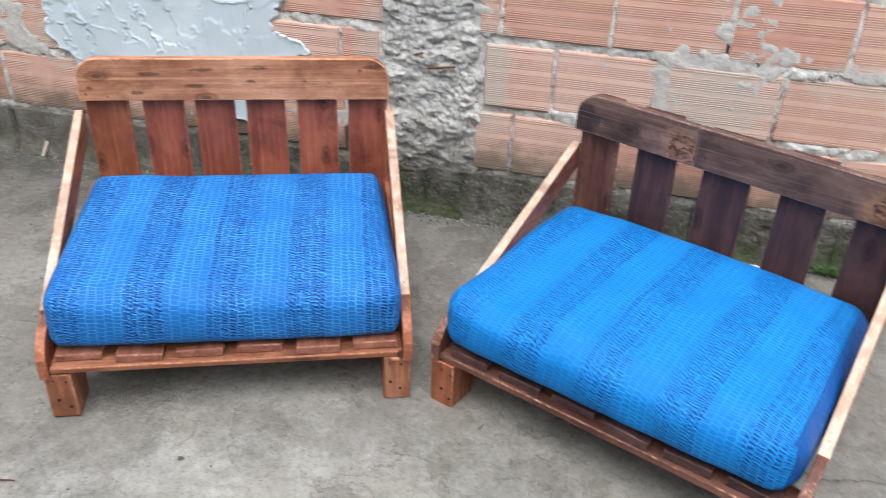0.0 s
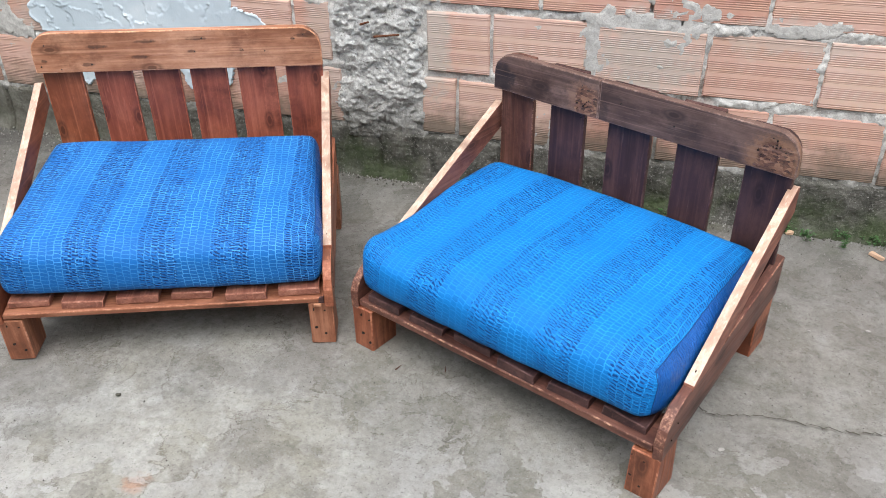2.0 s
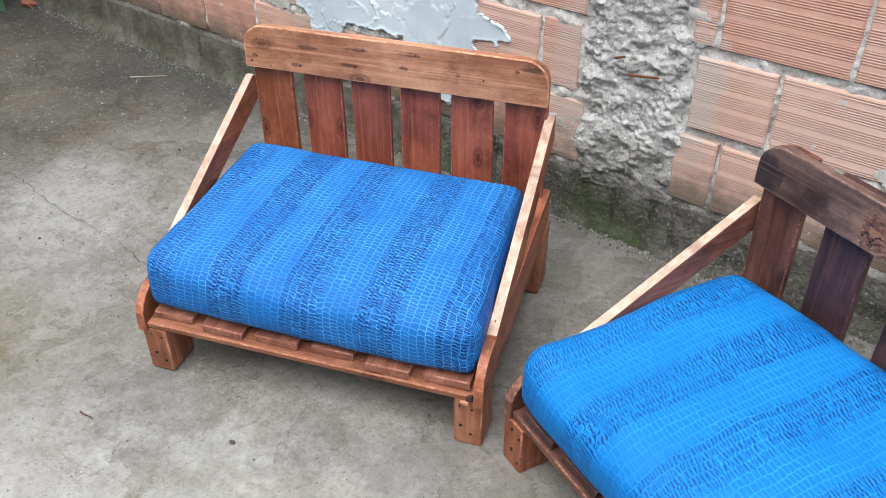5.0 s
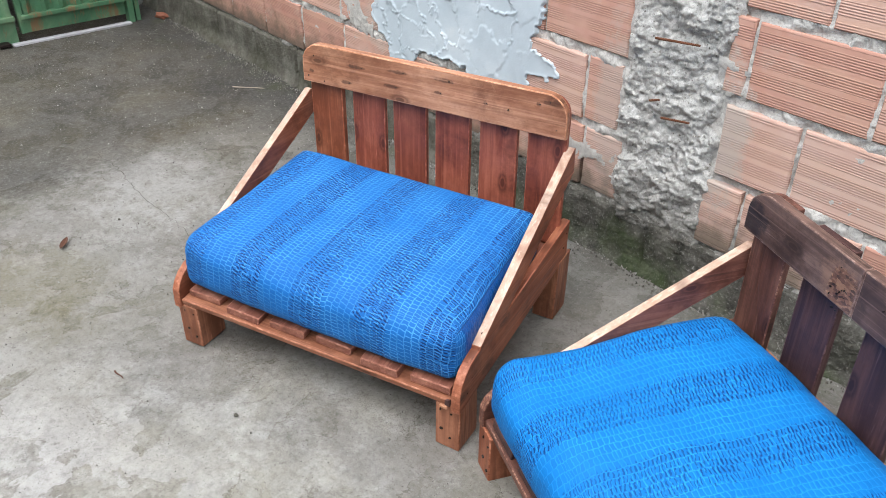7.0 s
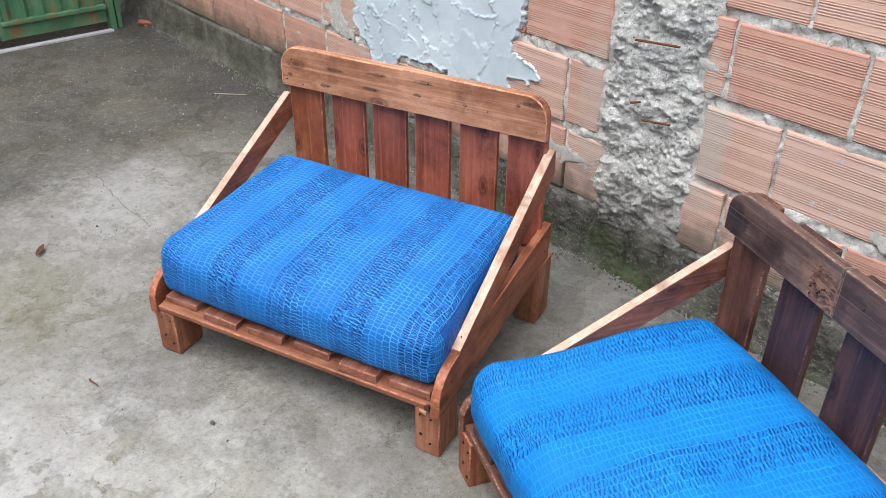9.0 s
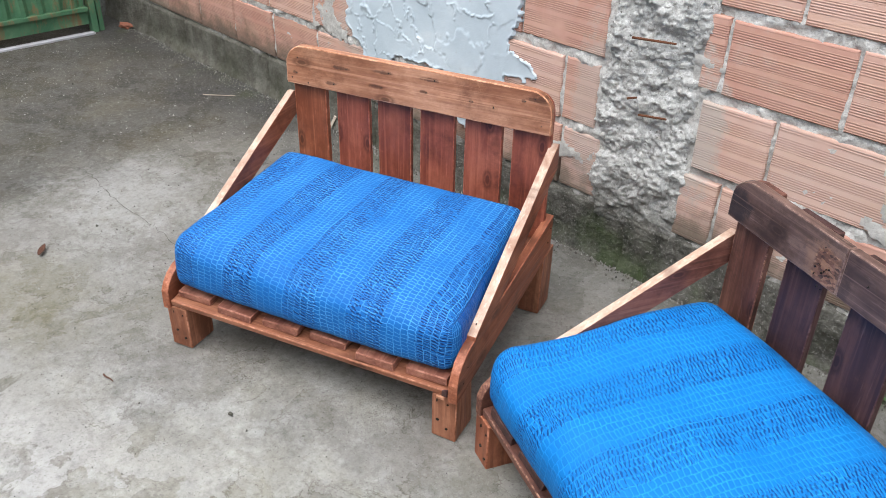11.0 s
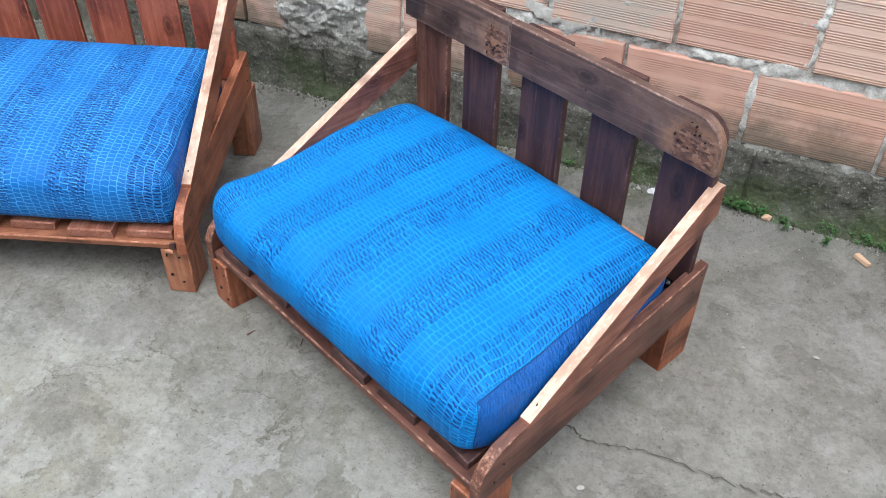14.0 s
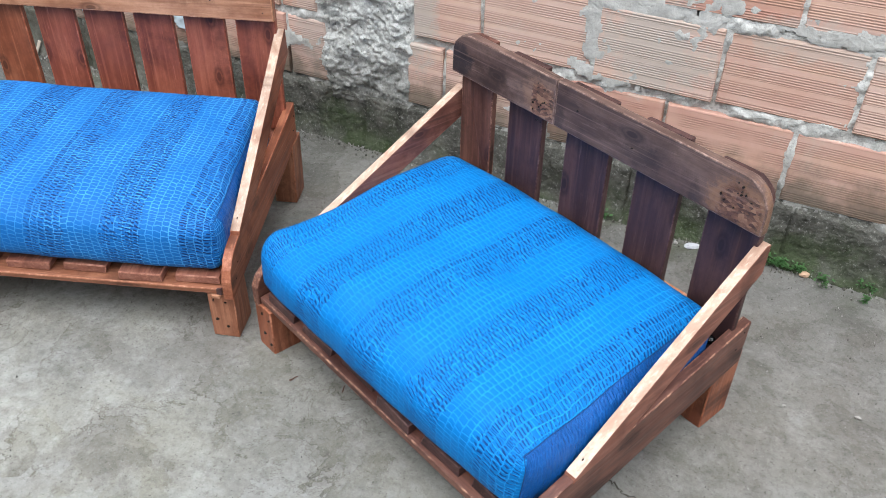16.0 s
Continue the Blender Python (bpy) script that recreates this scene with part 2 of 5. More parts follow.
def fabric(name, base, line, dash, phase, net_show, wide=0.5, gloss=0.62, folds=0.0, strong=0.58, sheen_fade=0.0):
    """Woven upholstery: wavering strands run front to back, crossed into small cells; in bands the cells hold short dark dashes that lie across."""
    n = Nodes(name, gloss, 0.2)
    uv = n.coords("UV")
    fine = n.add("TexNoise", Scale=70.0, Detail=2.0)
    big = n.add("TexNoise", Scale=9.0, Detail=2.0)
    n.link(uv, fine.inputs["Vector"])
    n.link(uv, big.inputs["Vector"])
    calm = n.mix(0.020, uv, big.outputs["Color"], "ADD")
    bent = n.mix(0.0075, calm, fine.outputs["Color"], "ADD")
    calm = n.mix(0.0050, calm, fine.outputs["Color"], "ADD")

    ragged = n.add("TexNoise", Scale=150.0, Detail=1.0)
    n.link(uv, ragged.inputs["Vector"])
    frayed = n.mix(0.0042, calm, ragged.outputs["Color"], "ADD")

    def cells(along, across, mortar, slant, where, offset, soft, stretch=1.0):
        x, y, _ = n.split(where)
        c = n.add("CombineXYZ")
        n.link(n.math("MULTIPLY_ADD", x, slant, y), c.inputs[0])
        n.link(n.math("MULTIPLY", n.math("MULTIPLY_ADD", y, -0.045, x), stretch), c.inputs[1])
        b = n.add("TexBrick", Scale=1.0, Mortar_Size=mortar, Mortar_Smooth=soft, Brick_Width=along, Row_Height=across * stretch)
        b.offset, b.squash, b.squash_frequency = offset, 0.82, 3
        b.inputs["Color1"].default_value, b.inputs["Color2"].default_value = (0, 0, 0, 1), (1, 1, 1, 1)
        n.link(c.outputs[0], b.inputs["Vector"])
        return b.outputs["Fac"], n.split(b.outputs["Color"])[0]

    net, cell = cells(0.0104, 0.0165, 0.0011, 0.12, bent, 0.37, 0.55)
    gap, pick = cells(0.0078, 0.0158, 0.0024, 0.30, frayed, 0.45, 0.2, 2.6)
    x, y, _ = n.split(calm)
    along = n.math("MULTIPLY_ADD", y, -0.045, x)
    band = n.math("MULTIPLY_ADD", n.math("COSINE", n.math("MULTIPLY", n.math("SUBTRACT", along, phase), 2 * math.pi / 0.165), 0), 0.5, 0.5)
    inband = n.step(n.math("ADD", band, n.math("MULTIPLY_ADD", n.noise(uv, 80, 2), 0.44, -0.22)), wide, wide + 0.14)
    few = n.step(pick, 0.02, 0.12)
    broken = n.step(n.noise(n.coords("UV", (95.0, 190.0, 1.0)), 1.0, 2, 0.5), 0.38, 0.46)
    worn = n.math("MULTIPLY_ADD", n.step(n.noise(uv, 5, 2), 0.30, 0.5), 0.4, 0.6)
    # The cloth's sheen, put into the colour: dashes fade towards the front middle.
    seat = n.math("POWER", 2.718, n.math("MULTIPLY", n.math("POWER", n.math("DIVIDE", n.math("ADD", y, 0.12), 0.12), 2.0), -1.0))
    worn = n.math("MULTIPLY", worn, n.math("MULTIPLY_ADD", seat, -sheen_fade, 1.0))
    dashes = n.math("MULTIPLY", n.math("MULTIPLY", n.math("MULTIPLY", n.math("SUBTRACT", 1.0, gap), broken), inband), n.math("MULTIPLY", few, worn))
    col = n.mix(n.math("MULTIPLY", n.noise(uv, 3.5, 3), 0.35), base, tuple(0.72 * v for v in base))
    col = n.mix(n.math("MULTIPLY_ADD", cell, 0.28, 0.06), col, tuple(0.6 * v for v in base))
    patchy = n.math("MULTIPLY_ADD", n.ramp(n.noise(uv, 7, 3), (0.36, 0.0), (0.62, 1.0)), net_show * 0.8, net_show * 0.3)
    col = n.mix(n.math("MULTIPLY", net, patchy), col, line)
    col = n.mix(n.math("MULTIPLY", dashes, n.math("MULTIPLY_ADD", pick, 0.98 - strong, strong)), col, dash)
    weave = n.noise(uv, 900, 2)
    col = n.mix(0.25, col, n.ramp(weave, (0.3, 0.55), (0.7, 1.0)), "MULTIPLY")
    n.colour(col)
    n.bump(n.math("SUBTRACT", n.math("MULTIPLY", net, 0.6), dashes), 0.55, 0.0014)
    n.bump(weave, 0.25, 0.0005)
    n.bump(n.noise(uv, 12, 4), 0.25, 0.006)
    if folds:
        # small gathers below the seam
        n.bump(n.noise(n.coords("UV", (22.0, 75.0, 1.0)), 1.0, 3, 0.6, 0.5), folds, 0.012)
    return n.mat


# One cloth in two tones; the right cushion's brighter sheen is in its colour.
FABRIC_L = fabric("blue_fabric", (0.007, 0.130, 0.425), (0.095, 0.38, 0.80), (0.000, 0.018, 0.105), 0.026, 0.72, 0.42, strong=0.95, sheen_fade=0.1)
FABRIC_R = fabric("blue_fabric_sheen", (0.001, 0.162, 0.495), (0.020, 0.31, 0.76), (0.000, 0.032, 0.150), 0.022, 0.66, 0.40, strong=0.95, sheen_fade=0.32)
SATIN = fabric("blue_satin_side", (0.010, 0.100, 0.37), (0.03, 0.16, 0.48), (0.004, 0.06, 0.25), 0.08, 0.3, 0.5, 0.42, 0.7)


def plain(name, colour, rough=0.7, metal=0.0, vary=0.3, scale=20.0, bump=0.002):
    n = Nodes(name, rough, 0.4)
    n.bsdf.inputs["Metallic"].default_value = metal
    c = n.coords("Object")
    n.colour(n.mix(n.math("MULTIPLY", n.noise(c, scale, 5, 0.65), vary), colour, tuple(v * 0.35 for v in colour)))
    n.bump(n.noise(c, scale * 3, 4), 0.4, bump)
    return n.mat


def concrete_floor():
    n = Nodes("yard_concrete", 0.9, 0.25)
    p = n.coords("Position")
    x, y, _ = n.split(p)
    big, mid, fine, grit = n.noise(p, 1.3, 6, 0.65, 0.2), n.noise(p, 7, 9, 0.74, 0.15), n.noise(p, 45, 8, 0.78), n.noise(p, 300, 3, 0.7)
    col = n.ramp(mid, (0.32, (0.165, 0.157, 0.141)), (0.5, (0.240, 0.231, 0.214)), (0.66, (0.318, 0.309, 0.293)))
    col = n.mix(n.ramp(big, (0.40, 0.55), (0.62, 0.0)), col, (0.17, 0.158, 0.12))
    chalky = n.math("MULTIPLY_ADD", n.step(n.math("MULTIPLY", x, -1.0), -0.2, 0.5), 0.2, 0.12)
    col = n.mix(n.math("MULTIPLY", n.ramp(n.noise(p, 3.4, 10, 0.76, 0.3), (0.53, 0.0), (0.61, 1.0)), chalky), col, (0.42, 0.415, 0.40))
    col = n.mix(n.ramp(n.noise(p, 4.6, 10, 0.76, 0.2), (0.56, 0.0), (0.66, 0.4)), col, (0.125, 0.112, 0.085))
    pitted = n.noise(p, 24, 10, 0.82)
    col = n.mix(n.ramp(pitted, (0.36, 0.6), (0.47, 0.0)), col, n.mix(0.65, col, (0.065, 0.06, 0.052)))
    col = n.mix(n.ramp(pitted, (0.55, 0.0), (0.66, 0.3)), col, n.mix(0.6, col, (0.46, 0.455, 0.44)))
    # a rusty, reddish stain
    d = n.math("SQRT", n.math("ADD", n.math("POWER", n.math("ADD", x, 0.588), 2.0), n.math("POWER", n.math("ADD", y, 1.412), 2.0)), 0)
    rust = n.math("SUBTRACT", 1.0, n.step(n.math("ADD", d, n.math("MULTIPLY_ADD", n.noise(p, 30, 5, 0.7), 0.09, -0.045)), 0.008, 0.04))
    col = n.mix(n.math("MULTIPLY", rust, 0.55), col, (0.33, 0.17, 0.11))
    # chalky, worn places
    for cx, cy, size, much in ((-0.55, -1.65, 0.8, 0.8), (0.35, -1.5, 0.6, 0.3)):
        d = n.math("SQRT", n.math("ADD", n.math("POWER", n.math("SUBTRACT", x, cx), 2.0), n.math("POWER", n.math("SUBTRACT", y, cy), 2.0)), 0)
        near_it = n.math("SUBTRACT", 1.0, n.step(n.math("ADD", d, n.math("MULTIPLY_ADD", n.noise(p, 5, 9, 0.75), 1.6, -0.8)), size * 0.35, size))
        col = n.mix(n.math("MULTIPLY", near_it, much), col, n.mix(1.0, col, (1.55, 1.55, 1.52), "MULTIPLY"))
    # damp, dirty ground along the wall and towards the gate
    edge = n.math("ADD", y, n.math("MULTIPLY_ADD", n.noise(p, 2.6, 5, 0.65), 0.9, -0.45))
    damp = n.step(edge, -0.62, -0.02)
    west = n.step(n.math("ADD", n.math("MULTIPLY", x, -1.0), n.math("MULTIPLY_ADD", n.noise(p, 1.9, 4), 0.9, -0.45)), 1.75, 2.45)
    near = n.math("MULTIPLY", west, n.step(edge, -3.2, -1.7))
    col = n.mix(n.math("MULTIPLY", n.math("MAXIMUM", n.math("MULTIPLY", damp, 0.72), n.math("MULTIPLY", near, 0.86)), 0.84), col, (0.066, 0.064, 0.056))
    foot = n.math("MULTIPLY", n.step(edge, -0.62, -0.10), n.step(n.math("MULTIPLY", x, -1.0), 1.0, 1.7))
    col = n.mix(n.math("MULTIPLY", foot, 0.7), col, (0.043, 0.043, 0.042))
    drab = n.math("MULTIPLY", n.step(n.math("ADD", n.math("MULTIPLY", x, -1.0), n.math("MULTIPLY_ADD", n.noise(p, 3.1, 6, 0.7), 0.8, -0.4)), 1.0, 1.7), n.math("SUBTRACT", 1.0, n.step(n.math("MULTIPLY", y, -1.0), 1.6, 2.2)))
    col = n.mix(n.math("MULTIPLY", drab, 0.5), col, (0.125, 0.115, 0.092))
    d = n.math("SQRT", n.math("ADD", n.math("POWER", n.math("DIVIDE", n.math("ADD", x, 1.62), 0.34), 2.0), n.math("POWER", n.math("DIVIDE", n.math("ADD", y, 1.38), 0.24), 2.0)), 0)
    algae = n.math("SUBTRACT", 1.0, n.step(n.math("ADD", d, n.math("MULTIPLY_ADD", n.noise(p, 9, 7, 0.72), 1.8, -0.9)), 0.3, 1.2))
    col = n.mix(n.math("MULTIPLY", algae, 0.7), col, (0.135, 0.118, 0.062))
    olive = n.math("MULTIPLY", n.ramp(n.noise(p, 2.4, 6, 0.7, 0.4), (0.50, 0.0), (0.62, 0.55)), west)
    col = n.mix(olive, col, (0.105, 0.098, 0.058))
    wet = n.math("MULTIPLY", n.ramp(n.noise(p, 3.3, 9, 0.72, 0.3), (0.46, 0.0), (0.60, 0.75)), n.math("MULTIPLY_ADD", west, 0.65, 0.1))
    col = n.mix(wet, col, (0.050, 0.046, 0.038))
    for cx, cy, rx, ry, much in ((-2.0, -0.86, 0.36, 0.22, 0.5), (-1.75, -1.15, 0.45, 0.30, 0.3), (-1.45, -0.72, 0.3, 0.25, 0.25)):
        d = n.math("SQRT", n.math("ADD", n.math("POWER", n.math("DIVIDE", n.math("SUBTRACT", x, cx), rx), 2.0), n.math("POWER", n.math("DIVIDE", n.math("SUBTRACT", y, cy), ry), 2.0)), 0)
        chalk = n.math("SUBTRACT", 1.0, n.step(n.math("ADD", d, n.math("MULTIPLY_ADD", n.noise(p, 8, 10, 0.8), 3.4, -1.7)), 0.3, 1.3))
        col = n.mix(n.math("MULTIPLY", chalk, much), col, (0.37, 0.365, 0.355))
    # thin pale screed, worn away in flakes with sharp outlines
    open_yard = n.step(n.math("ADD", n.math("MULTIPLY", y, -1.0), n.math("MULTIPLY", x, 0.25)), 1.0, 1.42)
    open_yard = n.math("MULTIPLY", open_yard, n.ramp(n.noise(p, 0.9, 3), (0.36, 0.25), (0.56, 1.0)))
    open_yard = n.math("MULTIPLY", open_yard, n.math("MULTIPLY_ADD", n.step(n.math("MULTIPLY", y, -1.0), 1.75, 2.5), -0.85, 1.0))
    open_yard = n.math("MULTIPLY", open_yard, n.math("MULTIPLY_ADD", n.step(x, 0.7, 1.3), -0.85, 1.0))
    flake = n.noise(p, 4.4, 13, 0.60, 0.3)
    sheet = n.ramp(flake, (0.478, 0.0), (0.488, 1.0))
    second = n.noise(p, 9.5, 12, 0.62, 0.5)
    chip = n.ramp(second, (0.535, 0.0), (0.545, 1.0))
    scab = n.ramp(n.noise(p, 2.7, 13, 0.66, 0.4), (0.53, 0.0), (0.545, 1.0))
    tone = n.ramp(n.noise(p, 9, 6, 0.7), (0.3, (0.375, 0.364, 0.349)), (0.7, (0.52, 0.507, 0.488)))
    col = n.mix(n.math("MULTIPLY", scab, 0.36), col, (0.140, 0.125, 0.108))
    col = n.mix(n.math("MULTIPLY", sheet, n.math("MULTIPLY_ADD", open_yard, 0.66, 0.13)), col, tone)
    col = n.mix(n.math("MULTIPLY", chip, n.math("MULTIPLY_ADD", open_yard, 0.25, 0.12)), col, (0.40, 0.392, 0.378))
    # thin shadow lines along the broken rims of those layers, put into the colour
    for field, at, wide in ((flake, 0.480, 0.006), (second, 0.538, 0.006)):
        rim = n.math("SUBTRACT", 1.0, n.step(n.math("ABSOLUTE", n.math("SUBTRACT", field, at)), wide * 0.3, wide))
        some = n.math("MULTIPLY", n.ramp(n.noise(p, 6, 3), (0.44, 0.0), (0.58, 0.65)), n.math("MULTIPLY_ADD", n.step(x, 0.1, 0.5), -0.75, 1.0))
        col = n.mix(n.math("MULTIPLY", rim, some), col, n.mix(1.0, col, (0.52, 0.49, 0.45), "MULTIPLY"))
    # the corner by the gate stays wet
    soaked = n.step(n.math("ADD", n.math("MULTIPLY_ADD", y, 0.12, n.math("MULTIPLY", x, -1.0)), n.math("MULTIPLY_ADD", n.noise(p, 3.2, 9, 0.68), 0.9, -0.45)), 1.95, 2.35)
    tinge = n.ramp(n.noise(p, 2.1, 6, 0.66), (0.34, (0.040, 0.040, 0.040)), (0.5, (0.058, 0.053, 0.042)), (0.66, (0.095, 0.080, 0.050)))
    col = n.mix(n.math("MULTIPLY", soaked, 0.58), col, tinge)
    wash = n.math("MULTIPLY", n.step(edge, -0.42, -0.12), n.step(n.math("MULTIPLY", x, -1.0), 1.5, 2.1))
    col = n.mix(n.math("MULTIPLY", wash, 0.5), col, (0.034, 0.034, 0.034))
    gritty = n.noise(p, 60, 10, 0.85)
    rougher = n.math("MULTIPLY_ADD", west, 0.4, 0.6)
    col = n.mix(n.math("MULTIPLY", n.ramp(gritty, (0.37, 0.6), (0.5, 0.0)), rougher), col, n.mix(1.0, col, (0.42, 0.41, 0.38), "MULTIPLY"))
    col = n.mix(n.math("MULTIPLY", n.ramp(gritty, (0.55, 0.0), (0.66, 0.5)), rougher), col, n.mix(0.5, col, (0.50, 0.495, 0.48)))
    moss = n.math("MULTIPLY", n.step(edge, -0.30, -0.02), n.ramp(n.noise(p, 7, 4), (0.52, 0.0), (0.66, 0.5)))
    col = n.mix(moss, col, (0.055, 0.066, 0.028))
    col = n.mix(n.ramp(fine, (0.36, 0.7), (0.50, 0.0)), col, n.mix(0.4, col, (0.08, 0.075, 0.065)))
    speck = n.noise(p, 130, 4, 0.8)
    col = n.mix(n.math("MULTIPLY", n.ramp(speck, (0.58, 0.0), (0.67, 0.5)), n.math("MULTIPLY_ADD", n.math("MAXIMUM", damp, near), 0.55, 0.25)), col, (0.32, 0.315, 0.30))
    col = n.mix(n.ramp(grit, (0.62, 0.0), (0.74, 0.4)), col, (0.55, 0.54, 0.5))
    col = n.mix(n.ramp(n.noise(p, 170, 2), (0.29, 0.45), (0.36, 0.0)), col, (0.04, 0.035, 0.03))
    n.colour(col)
    n.rough(n.math("MULTIPLY_ADD", damp, -0.25, 0.92))
    n.bump(mid, 0.4, 0.012)
    n.bump(gritty, 0.75, 0.006)
    n.bump(n.math("MULTIPLY", sheet, n.math("MULTIPLY_ADD", open_yard, 0.6, 0.4)), 0.6, 0.003)
    n.bump(chip, 0.45, 0.002)
    n.bump(pitted, 0.45, 0.005)
    n.bump(fine, 0.65, 0.005)
    n.bump(grit, 0.35, 0.0015)
    return n.mat


def brick_clay():
    n = Nodes("ribbed_clay", 0.85, 0.25)
    o, p = n.coords("Object"), n.coords("Position")
    r = n.random()
    z = n.split(o)[2]
    px, py, pz = n.split(p)
    wavez = n.math("ADD", z, n.math("MULTIPLY", n.noise(p, 6, 2), 0.0007))
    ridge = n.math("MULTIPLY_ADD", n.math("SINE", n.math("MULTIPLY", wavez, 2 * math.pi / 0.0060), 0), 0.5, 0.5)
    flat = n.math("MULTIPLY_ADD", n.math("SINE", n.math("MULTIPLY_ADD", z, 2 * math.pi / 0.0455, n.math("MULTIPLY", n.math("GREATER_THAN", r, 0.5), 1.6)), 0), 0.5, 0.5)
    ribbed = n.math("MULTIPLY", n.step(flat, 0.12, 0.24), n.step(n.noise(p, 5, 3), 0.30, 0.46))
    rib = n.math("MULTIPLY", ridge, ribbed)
    tone = n.math("ADD", n.math("MULTIPLY", r, 0.5), n.math("MULTIPLY", n.noise(p, 7, 4, 0.6, 0.6), 0.6))
    col = n.ramp(tone, (0.2, (0.455, 0.215, 0.160)), (0.5, (0.535, 0.310, 0.245)), (0.78, (0.59, 0.405, 0.34)))
    col = n.mix(n.ramp(n.noise(n.coords("Position", (3, 3, 22)), 1.0, 4), (0.45, 0.0), (0.7, 0.45)), col, (0.60, 0.38, 0.26))
    # Grooves between the ribs take a darker colour than their crests.
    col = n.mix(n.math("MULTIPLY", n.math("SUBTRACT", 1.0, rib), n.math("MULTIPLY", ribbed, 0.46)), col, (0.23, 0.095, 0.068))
    lime = n.ramp(n.noise(p, 5.2, 8, 0.75, 0.2), (0.55, 0.0), (0.78, 0.6))
    col = n.mix(lime, col, (0.50, 0.42, 0.36))
    # a wash of thin cement round the pillar and the patched joints
    for cx, cz, rx, rz, much in ((0.24, 0.50, 0.15, 0.13, 0.75), (-0.40, 0.48, 0.07, 0.20, 0.8), (0.62, 0.58, 0.2, 0.05, 0.5), (-0.75, 0.45, 0.06, 0.25, 0.5), (-1.85, 0.42, 0.10, 0.10, 0.5)):
        d = n.math("ADD", n.math("POWER", n.math("DIVIDE", n.math("SUBTRACT", px, cx), rx), 2.0), n.math("POWER", n.math("DIVIDE", n.math("SUBTRACT", pz, cz), rz), 2.0))
        wash = n.math("SUBTRACT", 1.0, n.step(n.math("ADD", d, n.math("MULTIPLY_ADD", n.noise(p, 16, 9, 0.78), 5.0, -2.5)), 0.3, 1.4))
        col = n.mix(n.math("MULTIPLY", wash, much), col, (0.43, 0.375, 0.33))
    col = n.mix(n.math("MULTIPLY_ADD", n.noise(p, 12, 6, 0.7), 0.2, 0.0), col, (0.44, 0.37, 0.32))
    # dirt that has splashed up from the ground
    splash = n.math("SUBTRACT", 1.0, n.step(n.math("ADD", pz, n.math("MULTIPLY_ADD", n.noise(p, 8, 5, 0.7), 0.26, -0.13)), 0.17, 0.31))
    col = n.mix(n.math("MULTIPLY", splash, 0.82), col, (0.085, 0.078, 0.058))
    n.colour(col)
    n.bump(rib, 0.55, 0.002)
    n.bump(n.noise(p, 160, 4, 0.7), 0.3, 0.001)
    return n.mat


def rubble(name, dark, mid, light, size, relief, mossy=0.0, plain_from=None):
    """Rough cement with sand and stones in it; mossy: how far it is overgrown near the ground."""
    n = Nodes(name, 0.93, 0.2)
    p = n.coords("Position")
    a, b = n.noise(p, size, 6, 0.72, 0.4), n.noise(p, size * 4.5, 4, 0.7)
    v = n.add("TexVoronoi", Scale=size * 1.6)
    n.link(p, v.inputs["Vector"])
    col = n.ramp(a, (0.3, dark), (0.52, mid), (0.72, light))
    col = n.mix(n.ramp(b, (0.34, 0.75), (0.5, 0.0)), col, dark)
    col = n.mix(n.ramp(b, (0.62, 0.0), (0.75, 0.6)), col, light)
    pz = n.split(p)[2]
    if mossy:
        up = n.math("ADD", pz, n.math("MULTIPLY_ADD", n.noise(p, 7, 5, 0.7), 0.30, -0.15))
        low = n.math("SUBTRACT", 1.0, n.step(up, 0.13, 0.30))
        grime = n.ramp(n.noise(p, 17, 5, 0.7), (0.35, (0.034, 0.033, 0.028)), (0.66, (0.15, 0.144, 0.127)))
        grime = n.mix(n.ramp(n.noise(p, 110, 4, 0.75), (0.56, 0.0), (0.66, 0.7)), grime, (0.34, 0.33, 0.305))
        col = n.mix(n.math("MULTIPLY", low, 0.85), col, grime)
        green = n.math("MULTIPLY", n.math("SUBTRACT", 1.0, n.step(up, 0.03, 0.15)), n.ramp(n.noise(p, 4.2, 4), (0.45, 0.0), (0.58, mossy)))
        px = n.split(p)[0]
        for cx, wide in ((-0.57, 0.14), (0.70, 0.10), (0.98, 0.12), (0.30, 0.12)):
            spot = n.math("SUBTRACT", 1.0, n.step(n.math("ADD", n.math("ABSOLUTE", n.math("SUBTRACT", px, cx)), n.math("MULTIPLY_ADD", n.noise(p, 11, 4), 0.2, -0.1)), wide * 0.3, wide))
            green = n.math("MAXIMUM", green, n.math("MULTIPLY", spot, n.math("MULTIPLY", n.math("SUBTRACT", 1.0, n.step(up, 0.02, 0.13)), mossy * 1.1)))
        if plain_from is not None:
            plain_block = n.step(n.math("MULTIPLY", px, -1.0), plain_from, plain_from + 0.5)
            block = n.ramp(n.noise(p, 9, 9, 0.75), (0.36, (0.070, 0.066, 0.052)), (0.5, (0.125, 0.118, 0.097)), (0.66, (0.21, 0.20, 0.175)))
            col = n.mix(n.math("MULTIPLY", plain_block, 0.85), col, block)
            green = n.math("MULTIPLY", green, n.math("MULTIPLY_ADD", plain_block, -0.75, 1.0))
        col = n.mix(green, col, n.mix(n.noise(p, 60, 2), (0.022, 0.040, 0.010), (0.055, 0.085, 0.022)))
    n.colour(col)
    n.bump(a, 0.7, relief)
    n.bump(b, 0.7, relief * 0.35)
    n.bump(v.outputs["Distance"], 0.4, relief * 0.5)
    return n.mat


